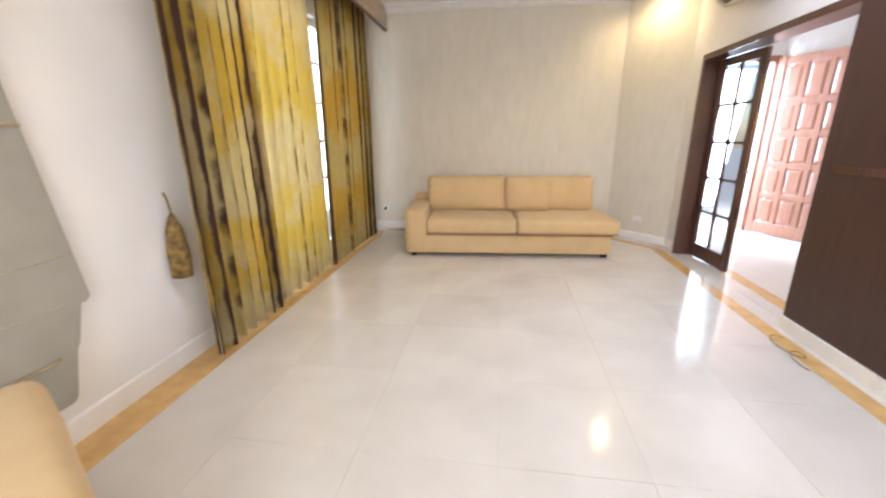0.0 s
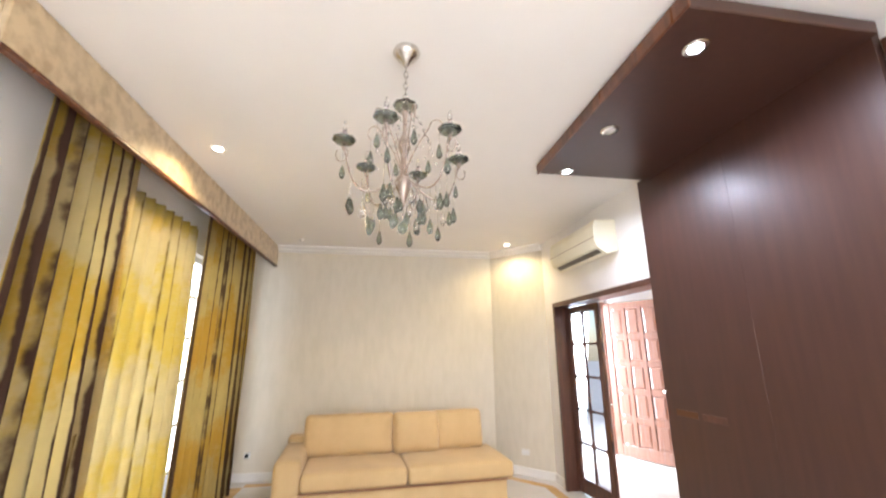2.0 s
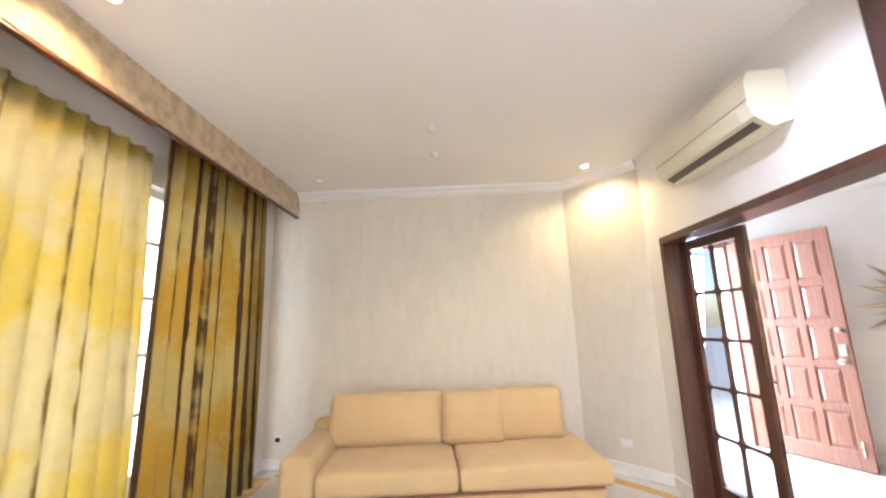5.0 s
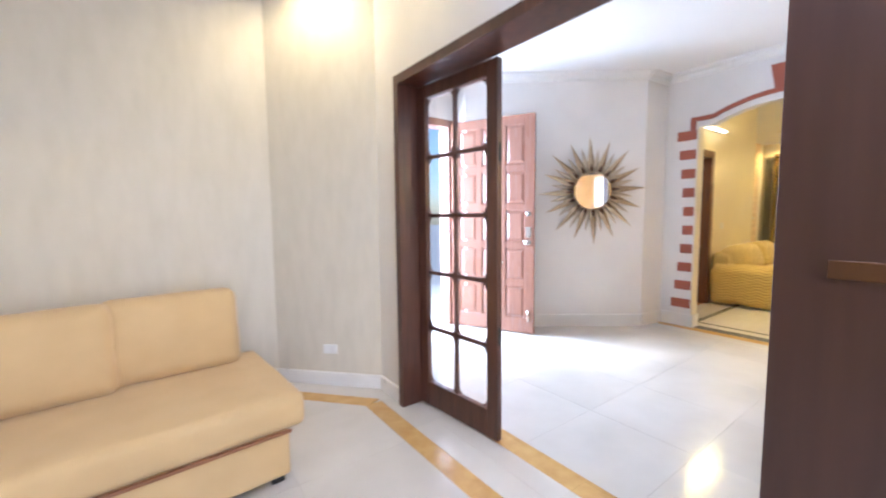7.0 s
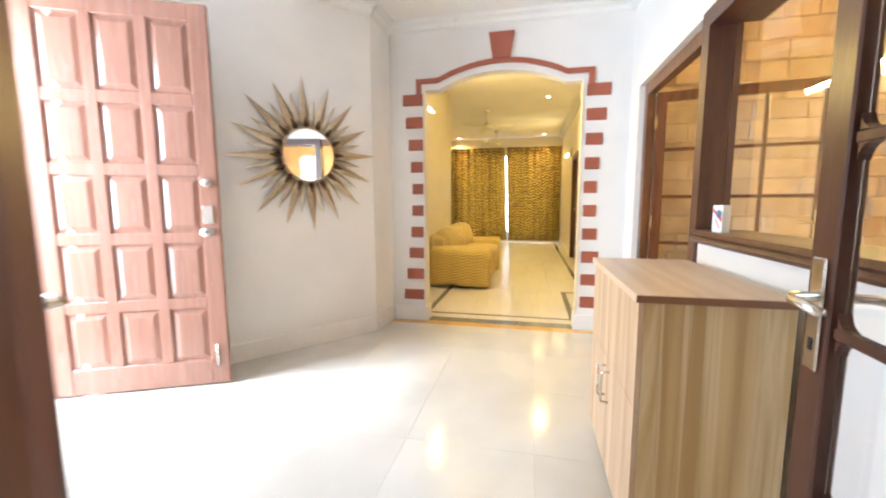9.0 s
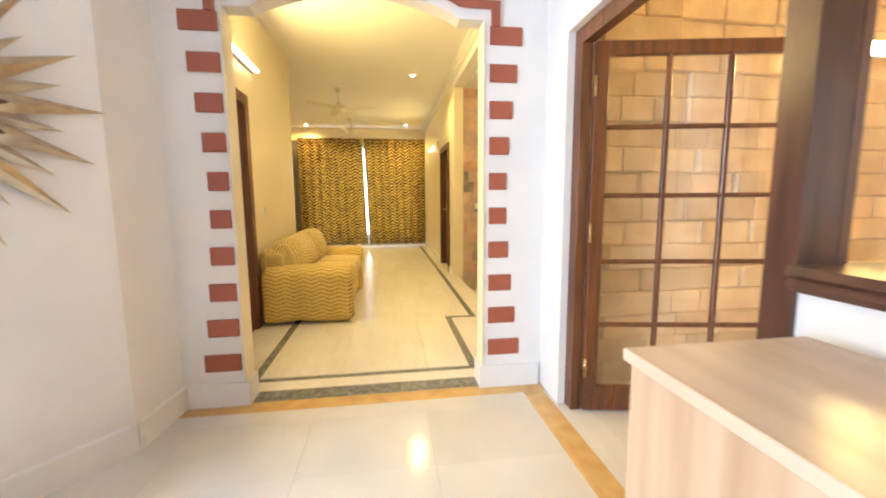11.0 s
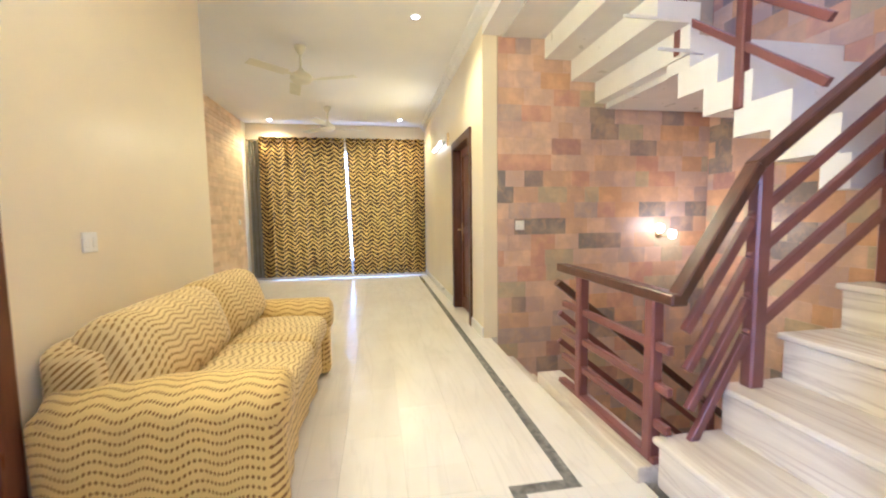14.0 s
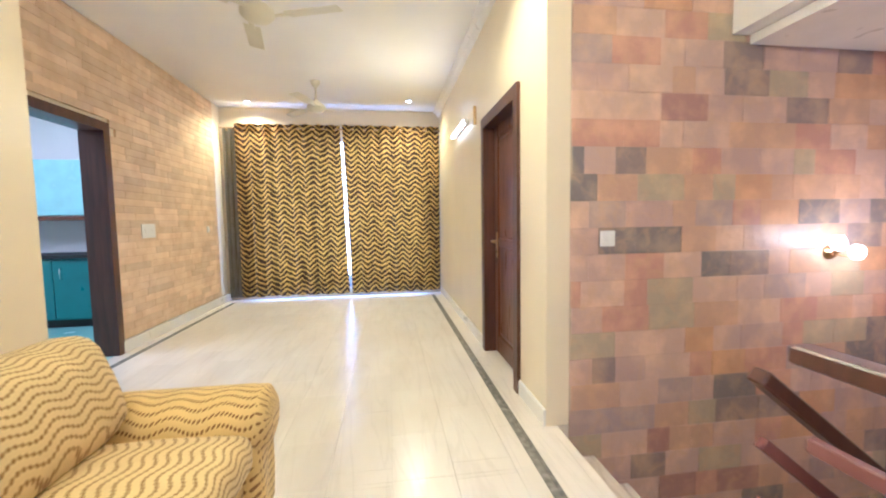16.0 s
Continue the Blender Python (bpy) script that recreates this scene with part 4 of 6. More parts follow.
# ---- curtains ----
def curtain_cloth(axis, at, a0, a1, z0, z1, folds, depth, seed=0, lean=0.0, spread=0.15, nz=14, flare=0.0, step=10):
    """Pleated cloth hanging in a plane; folds deepen and wander towards the hem."""
    bm = bmesh.new()
    uv = bm.loops.layers.uv.new("UVMap")
    n = int(folds * step)
    rows = []
    for j in range(nz + 1):
        v = j / nz
        z = z1 + (z0 - z1) * v
        row = []
        for i in range(n + 1):
            u = i / n
            w = u * folds * 2 * math.pi
            ph = 0.9 * noise.noise(Vector((u * 5 + seed, v * 1.4, seed)))
            d = math.sin(w + ph) * depth * (0.75 + 0.35 * noise.noise(Vector((u * 3, seed + 4.0, 0)))) + 0.25 * depth * math.sin(2 * w + seed)
            d *= 0.7 + spread * 2 * v
            a = a0 + (a1 - a0) * u
            a += flare * v * (u - 0.5) + lean * v + 0.35 * depth * math.cos(w + ph) * (0.5 + 0.5 * v)
            zz = z + 0.012 * noise.noise(Vector((u * 9, seed, v * 2))) * v
            row.append(bm.verts.new((at + d, a, zz) if axis == "x" else (a, at + d, zz)))
        rows.append(row)
    for j, (p, q) in enumerate(zip(rows, rows[1:])):
        for i in range(n):
            f = bm.faces.new((p[i], p[i + 1], q[i + 1], q[i]))
            f.smooth = True
            for lp, (du, dv) in zip(f.loops, ((0, 0), (1, 0), (1, 1), (0, 1))):
                lp[uv].uv = ((i + du) / n, (j + dv) / nz)
    bmesh.ops.solidify(bm, geom=list(bm.faces), thickness=0.004)
    return bm


def curtain(name, label, cloth_rows, group):
    c = thing(name, label, "curtain", group=group)
    for nm, bm, m, lb in cloth_rows:
        part(nm, bm, m, c, lb)
    return c


curtain("curtain", "gathered mustard and brown striped curtain at the near window side", [("cloth", curtain_cloth("x", -1.80, 1.93, 2.66, 0.02, 2.93, 7, 0.06, 1.0, flare=0.12, lean=0.05), MUSTARD_NEAR, "")], "window curtains")
curtain("curtain", "mottled mustard curtain drawn over the window", [("cloth", curtain_cloth("x", -1.84, 2.66, 3.72, 0.02, 2.66, 8, 0.04, 5.0, flare=0.24), MUSTARD, "")], "window curtains")
curtain("curtain", "mustard curtain with soft vertical folds at the far window side", [("cloth", curtain_cloth("x", -1.81, 3.81, 5.25, 0.02, 2.93, 11, 0.042, 9.0, flare=0.1), MUSTARD_BACKLIT, "")], "window curtains")
pel = thing("pelmet", "beige brocade covered pelmet box above the curtains", "pelmet")
part("front", soft_box(-1.685, 1.5, 2.76, -1.655, 5.74, H - 0.002, 0.006, 2), PELMET_CLOTH, pel)
part("end", soft_box(-1.945, 1.5, 2.76, -1.688, 1.525, H - 0.002, 0.004, 1), PELMET_CLOTH, pel)
part("bottom_edge", soft_box(-1.69, 1.5, 2.735, -1.65, 5.74, 2.757, 0.004, 1), BROWN_WOOD, pel, "dark lower edge")
part("track", boxes((-1.86, 1.55, 2.95, -1.74, 5.7, 2.975)), BROWN_WOOD, pel)
tb = thing("curtain_tieback", "brown tassel curtain tieback hanging on the wall", "tieback", -1.90, 1.90, 0)
part("tassel", lathe([(0, 0.55), (0.055, 0.56), (0.06, 0.70), (0.045, 0.84), (0.02, 0.92), (0.0, 0.95)], 14), STRIPE, tb)
part("cord", tube([(0, 0, 0.95), (-0.03, 0.02, 1.02), (-0.045, 0.02, 1.05)], 0.006), STRIPE, tb)

blind = thing("roman_blind", "pale grey cloth roman blind hanging in folds", "blind")
for k, (z0, z1, e0, e1) in enumerate(((0.21, 0.46, 1.215, 1.27), (0.44, 0.66, 1.275, 1.33), (0.64, 1.20, 1.365, 1.30), (1.18, 1.72, 1.31, 1.24), (1.70, 2.24, 1.27, 1.21), (2.22, 2.75, 1.25, 1.2))):
    part("fold", extrude_profile([(0.35, z0), (e0 - 0.02, z0), (e0, z0 + 0.02), (e1, z1), (0.35, z1)], "x", -1.935, -1.905 + 0.006 * (k % 3)), GREY_CLOTH, blind)
    part("piping", tube([(-1.9, 0.36, z0 + 0.22), (-1.9, e0 - 0.03, z0 + 0.22)], 0.008, 6), PELMET_CLOTH, blind)

rod = thing("curtain_rod", "slim metal curtain rod on the end wall", "curtain rod")
part("rod", tube([(13.62, 2.50, 2.70), (13.62, 5.95, 2.70)], 0.012, 10), BRASS, rod)
for y in (2.62, 5.86):
    part("bracket", soft_box(13.62, y - 0.01, 2.66, 13.75, y + 0.01, 2.70, 0.003, 1), BRASS, rod)
for y0, y1, sd, hem in ((4.14, 5.72, 2.0, -0.045), (2.55, 4.105, 7.0, -0.045)):
    c = thing("curtain", "gold and dark brown zigzag eyelet curtain, drawn almost closed", "curtain", group="hall curtains")
    part("cloth", curtain_cloth("x", 13.60, y0, y1, 0.065, 2.76, 8, 0.058, sd, lean=hem, spread=0.1, flare=0.09 if y0 > 4 else -0.10), ZEBRA, c)
    for k in range(11):
        part("eyelet", lathe([(0.016, -0.004), (0.026, -0.004), (0.028, 0), (0.026, 0.004), (0.016, 0.004), (0.016, -0.004)], 12, pose(13.615, y0 + (y1 - y0) * (k + 0.5) / 11, 2.70, 90, 0, 0)), BRASS, c)
c = thing("sheer_curtain", "white sheer curtain beside the zigzag curtain", "curtain")
part("cloth", curtain_cloth("x", 13.68, 5.72, 5.93, 0.05, 2.72, 3, 0.02, 3.0), GREY_CLOTH, c)

# ---- living room things ----
sofa = thing("sofa", "tan upholstered two-seat chaise sofa against the wall", "sofa", -1.11, 4.26, 0, 4.6)
W = 2.37
part("base", soft_box(0.0, 0.0, 0.045, W - 0.04, 1.02, 0.27, 0.02, 2), SOFA_TAN, sofa)
part("armrest", pillow(-0.01, -0.005, 0.05, 0.235, 1.03, 0.56, 0.012, 0.05, 5), SOFA_TAN, sofa)
part("back_frame", soft_box(0.0, 0.84, 0.27, W - 0.04, 1.06, 0.62, 0.03, 2), SOFA_TAN, sofa)
for a, b in ((0.24, 1.27), (1.275, W + 0.04)):
    part("seat_cushion", pillow(a, -0.015, 0.272, b, 0.84, 0.435, 0.014, 0.04, 7), SOFA_TAN, sofa)
for a, b, tilt, fwd in ((0.19, 1.19, 10, 0.0), (1.18, 1.73, 13, -0.05), (1.66, 2.29, 9, 0.03)):
    ob = part("back_cushion", pillow(0, -0.10, 0, b - a, 0.10, 0.445, 0.05, 0.06, 7), SOFA_TAN, sofa)
    ob.matrix_local = pose(a, 0.68 + fwd, 0.425, -tilt, 0, 0)
for x in (0.05, W - 0.12):
    for y in (0.04, 0.92):
        part("foot", soft_box(x, y, 0, x + 0.06, y + 0.06, 0.05, 0.004, 1), BLACK, sofa)
# dark strip stands in for the shade in the crease below the seat cushions
part("dark_seam", boxes((0.235, -0.018, 0.262, W - 0.04, 0.0, 0.275)), EDGE_AND_SEAM, sofa)

arm = thing("armchair", "tan upholstered armchair beside the blind", "chair", -1.555, 0.885, 0, -30.4)
part("base", soft_box(0.0, -0.58, 0.06, 0.8, -0.03, 0.30, 0.03, 2), SOFA_TAN, arm)
part("seat_cushion", pillow(0.10, -0.56, 0.302, 0.80, -0.26, 0.42, 0.015, 0.04, 4), SOFA_TAN, arm)
part("armrest", pillow(0.0, -0.25, 0.06, 0.80, 0.0, 0.60, 0.012, 0.05, 5), SOFA_TAN, arm)
for x, y in ((0.03, -0.55), (0.70, -0.55), (0.03, -0.1), (0.70, -0.1)):
    part("foot", soft_box(x, y, 0, x + 0.05, y + 0.05, 0.07, 0.004, 1), BLACK, arm)

pan = thing("wall_panel_unit", "dark espresso wood wall panel with a canopy above", "wall unit")
part("panel", soft_box(2.0, 1.16, 0.10, 2.045, 2.021, 2.99, 0.001, 1), PANEL_WOOD, pan)
part("panel", soft_box(2.0, 2.022, 0.10, 2.045, 2.86, 2.99, 0.001, 1), PANEL_WOOD, pan)
part("canopy", soft_box(1.05, 1.13, 2.955, 2.0, 2.73, 3.02, 0.004, 1), PANEL_WOOD, pan, "dark wooden canopy")
part("canopy_edge", soft_box(1.035, 1.118, 2.95, 1.05, 2.742, 3.03, 0.003, 1), BROWN_WOOD, pan)
for k, y in enumerate((2.66, 2.42)):
    h = part("recessed_handle", soft_box(1.993, y - 0.10, 1.122, 2.0, y + 0.10, 1.165, 0.002, 1), DARK_WOOD if k else DARK_BRONZE, pan, "slim recessed metal handle")
for k, y in enumerate((1.33, 2.05, 2.72)):
    sp = part("spotlight_rim", lathe([(0.035, -0.006), (0.055, -0.006), (0.058, 0.0), (0.0, 0.0)], 20, pose(1.25, min(y, 2.66), 2.955)), CHROME, pan)
    part("lens", lathe([(0, -0.007), (0.034, -0.007), (0.034, -0.003), (0, -0.003)], 16, pose(1.25, min(y, 2.66), 2.955)), COOL_GLOW if k != 1 else WHITE_PLASTIC, sp)
setting("baseboard_panel", boxes((1.985, 1.10, 0, 2.045, 2.868, 0.10), (2.0, -1.6, 0, 2.05, 1.10, 0.10)), TRIM_WHITE, "white skirting under the dark wall panel", "baseboard")

ac = thing("air_conditioner", "ivory split air conditioner on the wall above the glazed doors", "air conditioner")
prof = [(2.05, 2.50), (1.93, 2.47), (1.84, 2.53), (1.815, 2.60), (1.815, 2.74), (1.84, 2.80), (2.05, 2.81)]
part("body", extrude_profile(prof, "y", 3.32, 4.32), AC_PLASTIC, ac)
part("louvre", extrude_profile([(1.90, 2.483), (1.855, 2.511), (1.86, 2.518), (1.905, 2.49)], "y", 3.36, 4.26), mat("grey brown outlet", (0.13, 0.11, 0.085), 0.5), ac, "dark air outlet")
part("flap", extrude_profile([(1.832, 2.536), (1.812, 2.595), (1.808, 2.594), (1.828, 2.532)], "y", 3.40, 4.24), AC_PLASTIC, ac)
part("dark_seam", boxes((1.8125, 3.321, 2.628, 1.82, 4.319, 2.632)), EDGE_AND_SEAM, ac)

sock = thing("wall_socket", "white double wall socket on the canted wall", "socket", 1.775, 5.42, 0.28, 42.6 + 90)
part("plate", soft_box(-0.0125, -0.055, -0.035, -0.002, 0.055, 0.035, 0.003, 1), WHITE_PLASTIC, sock)
for s in (-0.025, 0.025):
    part("rocker", soft_box(-0.016, s - 0.012, -0.018, -0.0128, s + 0.012, 0.018, 0.001, 1), WHITE_PLASTIC, sock)
sock.matrix_world = pose(1.775, 5.419, 0.28, 0, 0, 47.4)
so2 = thing("wall_socket", "small white socket with a dark plug near the curtain", "socket", -1.78, 5.745, 0.30, 0)
part("plate", soft_box(-0.04, -0.012, -0.035, 0.04, 0.0, 0.035, 0.003, 1), WHITE_PLASTIC, so2)
part("plug", soft_box(-0.02, -0.045, -0.02, 0.02, -0.0125, 0.02, 0.004, 1), BLACK, so2)


def downlight(x, y, z, glow, label="small lit recessed downlight in a metal rim"):
    d = thing("downlight", label, "downlight", x, y, z, group="recessed downlights")
    part("rim", lathe([(0.036, -0.004), (0.05, -0.006), (0.056, 0.0), (0.0, 0.0)], 20), WHITE_PLASTIC, d)
    part("lens", lathe([(0, -0.006), (0.034, -0.006), (0.034, -0.002), (0, -0.002)], 16), glow, d)
    return d


for x, y in ((1.57, 5.21), (-1.40, 2.84)):
    downlight(x, y, H, SPOT_GLOW)
    lamp("downlight_lamp", "SPOT", look((x, y, H - 0.02), (x, y, 0)), 48, (1.0, 0.72, 0.34), size=0.04, cone=150)
for y in (1.33, 2.66):
    lamp("canopy_lamp", "SPOT", look((1.25, y, 2.94), (1.5, y, 0)), 125, (0.95, 0.93, 1.0), size=0.04, cone=165)
for x, y, r in ((0.03, 4.25, 0.05), (0.02, 4.74, 0.035), (-1.26, 5.3, 0.03)):
    s = thing("smoke_detector", "small round white ceiling sensor", "sensor", x, y, H)
    part("housing", lathe([(0, -0.035), (r * 0.6, -0.035), (r * 0.9, -0.02), (r, 0.0), (0, 0.0)], 20), WHITE_PLASTIC, s)


def chandelier(x, y):
    c = thing("chandelier", "silver crystal chandelier with curved arms and smoky drops", "chandelier", x, y, H)
    part("canopy", lathe([(0, 0), (0.065, 0), (0.068, -0.012), (0.05, -0.035), (0.022, -0.055), (0.012, -0.075), (0, -0.075)], 24), CHROME, c)
    bm = bmesh.new()
    z = -0.075
    for k in range(7):
        ring = [(0.011 * math.cos(a), 0.0, z - 0.018 + 0.018 * math.sin(a)) if k % 2 else (0.0, 0.011 * math.cos(a), z - 0.018 + 0.018 * math.sin(a)) for a in [i * math.pi / 4 for i in range(9)]]
        b2 = tube(ring, 0.0025, 5)
        me = bpy.data.meshes.new("link")
        b2.to_mesh(me)
        bm.from_mesh(me)
        bpy.data.meshes.remove(me)
        b2.free()
        z -= 0.029
    part("chain", bm, CHROME, c)
    part("stem", lathe([(0, -0.28), (0.012, -0.285), (0.02, -0.31), (0.010, -0.34), (0.010, -0.42), (0.026, -0.45), (0.030, -0.48), (0.016, -0.52), (0.012, -0.60), (0.034, -0.63), (0.040, -0.66), (0.02, -0.70), (0.01, -0.74), (0, -0.76)], 18), ARM_METAL, c)
    part("finial_ball", lathe([(0, -0.87), (0.016, -0.862), (0.024, -0.842), (0.016, -0.822), (0, -0.815)], 14), CRYSTAL, c, "smoky glass ball")
    part("finial_stem", tube([(0, 0, -0.75), (0, 0, -0.82)], 0.004, 6), CHROME, c)
    part("crown_dish", lathe([(0, -0.305), (0.03, -0.31), (0.055, -0.295), (0.062, -0.28), (0.055, -0.285), (0.0, -0.30)], 8), CRYSTAL, c)

    def drop(px, py, pz, s, m, parent):
        part("crystal_drop", lathe([(0, 0), (0.004 * s, -0.004 * s), (0.012 * s, -0.03 * s), (0.014 * s, -0.042 * s), (0.008 * s, -0.055 * s), (0, -0.06 * s)], 7, pose(px, py, pz)), m, parent)

    rng = random.Random(5)
    reach, base, cup = 0.275, -0.63, -0.50
    for k in range(6):
        a = 2 * math.pi * k / 6 + 0.2
        ca, sa = math.cos(a), math.sin(a)
        pts = []
        for i in range(17):
            u = i / 16
            rr = 0.02 + (reach - 0.02) * (u + 0.16 * math.sin(u * math.pi))
            pts.append((rr * ca, rr * sa, base - 0.10 * math.sin(u * math.pi * 0.95) + (cup - base) * u ** 2.2))
        armp = part("arm", tube(pts, 0.0045, 6), ARM_METAL, c)
        curl = []
        for i in range(20):
            u = i / 19
            th = u * 1.7 * math.pi
            rr = 0.045 * (1 - 0.5 * u)
            curl.append(((reach + 0.012 - rr * math.sin(th) * 0.8) * ca, (reach + 0.012 - rr * math.sin(th) * 0.8) * sa, cup - 0.06 + rr * math.cos(th)))
        part("scroll", tube(curl, 0.003, 5), ARM_METAL, armp)
        ex, ey, ez = pts[-1]
        part("drip_dish", lathe([(0, 0), (0.03, 0.002), (0.050, 0.014), (0.054, 0.022), (0.03, 0.012), (0, 0.010)], 8, pose(ex, ey, ez)), CRYSTAL, armp, "smoky glass dish")
        part("candle", lathe([(0, 0.010), (0.014, 0.010), (0.015, 0.052), (0.009, 0.055), (0, 0.055)], 12, pose(ex, ey, ez)), SLEEVE, armp, "dull pink grey candle sleeve")
        part("bulb", lathe([(0, 0.055), (0.006, 0.056), (0.011, 0.072), (0.008, 0.092), (0, 0.108)], 10, pose(ex, ey, ez)), CLEAR_CRYSTAL, armp)
        part("finial", lathe([(0, -0.028), (0.006, -0.024), (0.010, -0.012), (0.004, 0.0), (0, 0.0)], 8, pose(ex, ey, ez)), ARM_METAL, armp)
        for u, low in ((3, 0.05), (6, 0.10), (8, 0.03), (11, 0.07), (13, 0.11), (15, 0.05)):
            low += 0.02 * rng.random()
            px, py, pz = pts[u][0] + 0.012 * rng.uniform(-1, 1), pts[u][1] + 0.012 * rng.uniform(-1, 1), pts[u][2] - 0.004
            part("drop_wire", tube([(px, py, pz), (px, py, pz - low)], 0.0011, 4), CHROME, armp)
            drop(px, py, pz - low, 0.95 + 0.3 * rng.random(), CRYSTAL if u != 8 else CLEAR_CRYSTAL, armp)
        b2 = a + 0.52
        cb, sb2 = math.cos(b2), math.sin(b2)
        frond = []
        for i in range(22):
            u = i / 21
            if u < 0.6:
                v = u / 0.6
                frond.append(((0.015 + 0.105 * v ** 1.5) * cb, (0.015 + 0.105 * v ** 1.5) * sb2, -0.60 + 0.20 * v))
            else:
                th = (u - 0.6) / 0.4 * 1.35 * math.pi
                frond.append(((0.12 + 0.032 * (1 - math.cos(th))) * cb, (0.12 + 0.032 * (1 - math.cos(th))) * sb2, -0.40 + 0.034 * math.sin(th)))
        fr_arm = part("frond", tube(frond, 0.0032, 5), ARM_METAL, c, "curled upper frond")
        fx, fy, fz = frond[-1]
        part("drop_wire", tube([(fx, fy, fz), (fx, fy, fz - 0.05)], 0.0011, 4), CHROME, fr_arm)
        drop(fx, fy, fz - 0.05, 1.2, CRYSTAL, fr_arm)
    for k in range(10):
        a = 2 * math.pi * k / 10
        for i in range(6):
            u = i / 5
            bead = bmesh.new()
            bmesh.ops.create_icosphere(bead, subdivisions=1, radius=0.0075, matrix=pose((0.05 + 0.10 * u) * math.cos(a), (0.05 + 0.10 * u) * math.sin(a), -0.33 - 0.12 * u - 0.10 * u * u))
            part("bead", bead, CLEAR_CRYSTAL, c)
        drop(0.10 * math.cos(a), 0.10 * math.sin(a), -0.70 - 0.04 * (k % 2), 1.2, CRYSTAL if k % 2 else CLEAR_CRYSTAL, c)
    return c


chandelier(-0.08, 1.655).scale = (1.0, 1.0, 1.1)

cable = thing("cable", "loose dark cable curled on the floor below the panel", "cable")
part("cord", tube([(1.86 + 0.05 * math.cos(a) - 0.002 * a, 2.68 + 0.09 * math.sin(a) - 0.035 * a, 0.006) for a in [0.35 * i for i in range(30)]], 0.003, 5), STRIPE, cable)

# ---- foyer things ----
sb = thing("sunburst_mirror", "round mirror in a bronze sunburst frame of long spikes", "mirror", 4.705, 5.142, 1.54)
sb.matrix_world = Matrix.Translation((4.700, 5.134, 1.54)) @ pose(0, 0, 0, 0, 0, -38) @ pose(0, 0, 0, 90, 0, 0)


def spike(r0, r1, w, z):
    bm = bmesh.new()
    mid = r0 + (r1 - r0) * 0.28
    ring = [(r0, -w * 0.5), (mid, -w), (r1, 0), (mid, w), (r0, w * 0.5)]
    lo = [bm.verts.new((x, y, z)) for x, y in ring]
    top = [bm.verts.new((r0, 0, z + 0.012)), bm.verts.new((mid, 0, z + 0.026))]
    bm.faces.new(lo[::-1])
    bm.faces.new((lo[0], lo[1], top[1], top[0]))
    bm.faces.new((lo[1], lo[2], top[1]))
    bm.faces.new((lo[2], lo[3], top[1]))
    bm.faces.new((lo[3], lo[4], top[0], top[1]))
    bm.faces.new((lo[4], lo[0], top[0]))
    bmesh.ops.recalc_face_normals(bm, faces=bm.faces)
    return bm


for k in range(32):
    long = (0.60, 0.48, 0.575, 0.46)[k % 4]
    s = part("spike", spike(0.20, long, 0.038 if k % 2 == 0 else 0.034, 0.012 if k % 2 == 0 else 0.004), BRONZE if k % 2 == 0 else PEWTER, sb)
    s.matrix_local = pose(0, 0, 0, 0, 0, k * 11.25 + 3)
    if k % 2 == 0:
        s = part("inner_leaf", spike(0.20, 0.31, 0.022, 0.032), DARK_BRONZE, sb, "short dark bronze leaf")
        s.matrix_local = pose(0, 0, 0, 0, 0, k * 11.25 + 3)
part("rim", lathe([(0.196, 0.004), (0.216, 0.006), (0.219, 0.03), (0.212, 0.042), (0.203, 0.045), (0.197, 0.042), (0.196, 0.004)], 48), BRONZE, sb)
disc = lathe([(0, 0.034), (0.2, 0.034), (0.2, 0.04), (0, 0.04)], 48)
for f in disc.faces:
    f.smooth = False
part("mirror_glass", disc, SILVER, sb, "round mirror glass")

cab = thing("shoe_cabinet", "light oak laminate shoe cabinet under the inner window", "cabinet")
CX0, CX1, CY0, CY1 = 3.10, 3.905, 2.675, 3.087
part("top", soft_box(CX0 - 0.012, CY0 - 0.005, 0.865, CX1 + 0.012, CY1 + 0.012, 0.89, 0.002, 1), OAK_TOP_GLARE, cab)
part("top_edge", soft_box(CX0 - 0.0145, CY0, 0.866, CX0 - 0.0125, CY1 + 0.010, 0.888, 0.0005, 1), EDGE_AND_SEAM, cab)
part("side", soft_box(CX0, CY0, 0.06, CX0 + 0.018, CY1 - 0.02, 0.864, 0.001, 1), OAK_SIDE, cab)
part("side", soft_box(CX1 - 0.018, CY0, 0.06, CX1, CY1 - 0.02, 0.864, 0.001, 1), OAK_SIDE, cab)
part("bottom", soft_box(CX0 + 0.018, CY0, 0.06, CX1 - 0.018, CY1 - 0.02, 0.078, 0.001, 1), OAK_SIDE, cab)
part("back", boxes((CX0 + 0.018, CY0, 0.08, CX1 - 0.018, CY0 + 0.008, 0.864)), OAK_SIDE, cab)
half = (CX0 + CX1) / 2
for x0, x1, hx in ((CX0, half - 0.002, half - 0.035), (half + 0.002, CX1, half + 0.035)):
    for z0, z1, hz in ((0.065, 0.525, 0.42), (0.529, 0.862, None)):
        d = part("door", soft_box(x0 + 0.001, CY1 - 0.018, z0, x1 - 0.001, CY1, z1, 0.001, 1), OAK, cab)
        if hz:
            part("handle", tube([(hx, CY1, hz - 0.065), (hx, CY1 + 0.028, hz - 0.062), (hx, CY1 + 0.03, hz - 0.05), (hx, CY1 + 0.03, hz + 0.05), (hx, CY1 + 0.028, hz + 0.062), (hx, CY1, hz + 0.065)], 0.005), CHROME, d, "brushed metal bow handle")
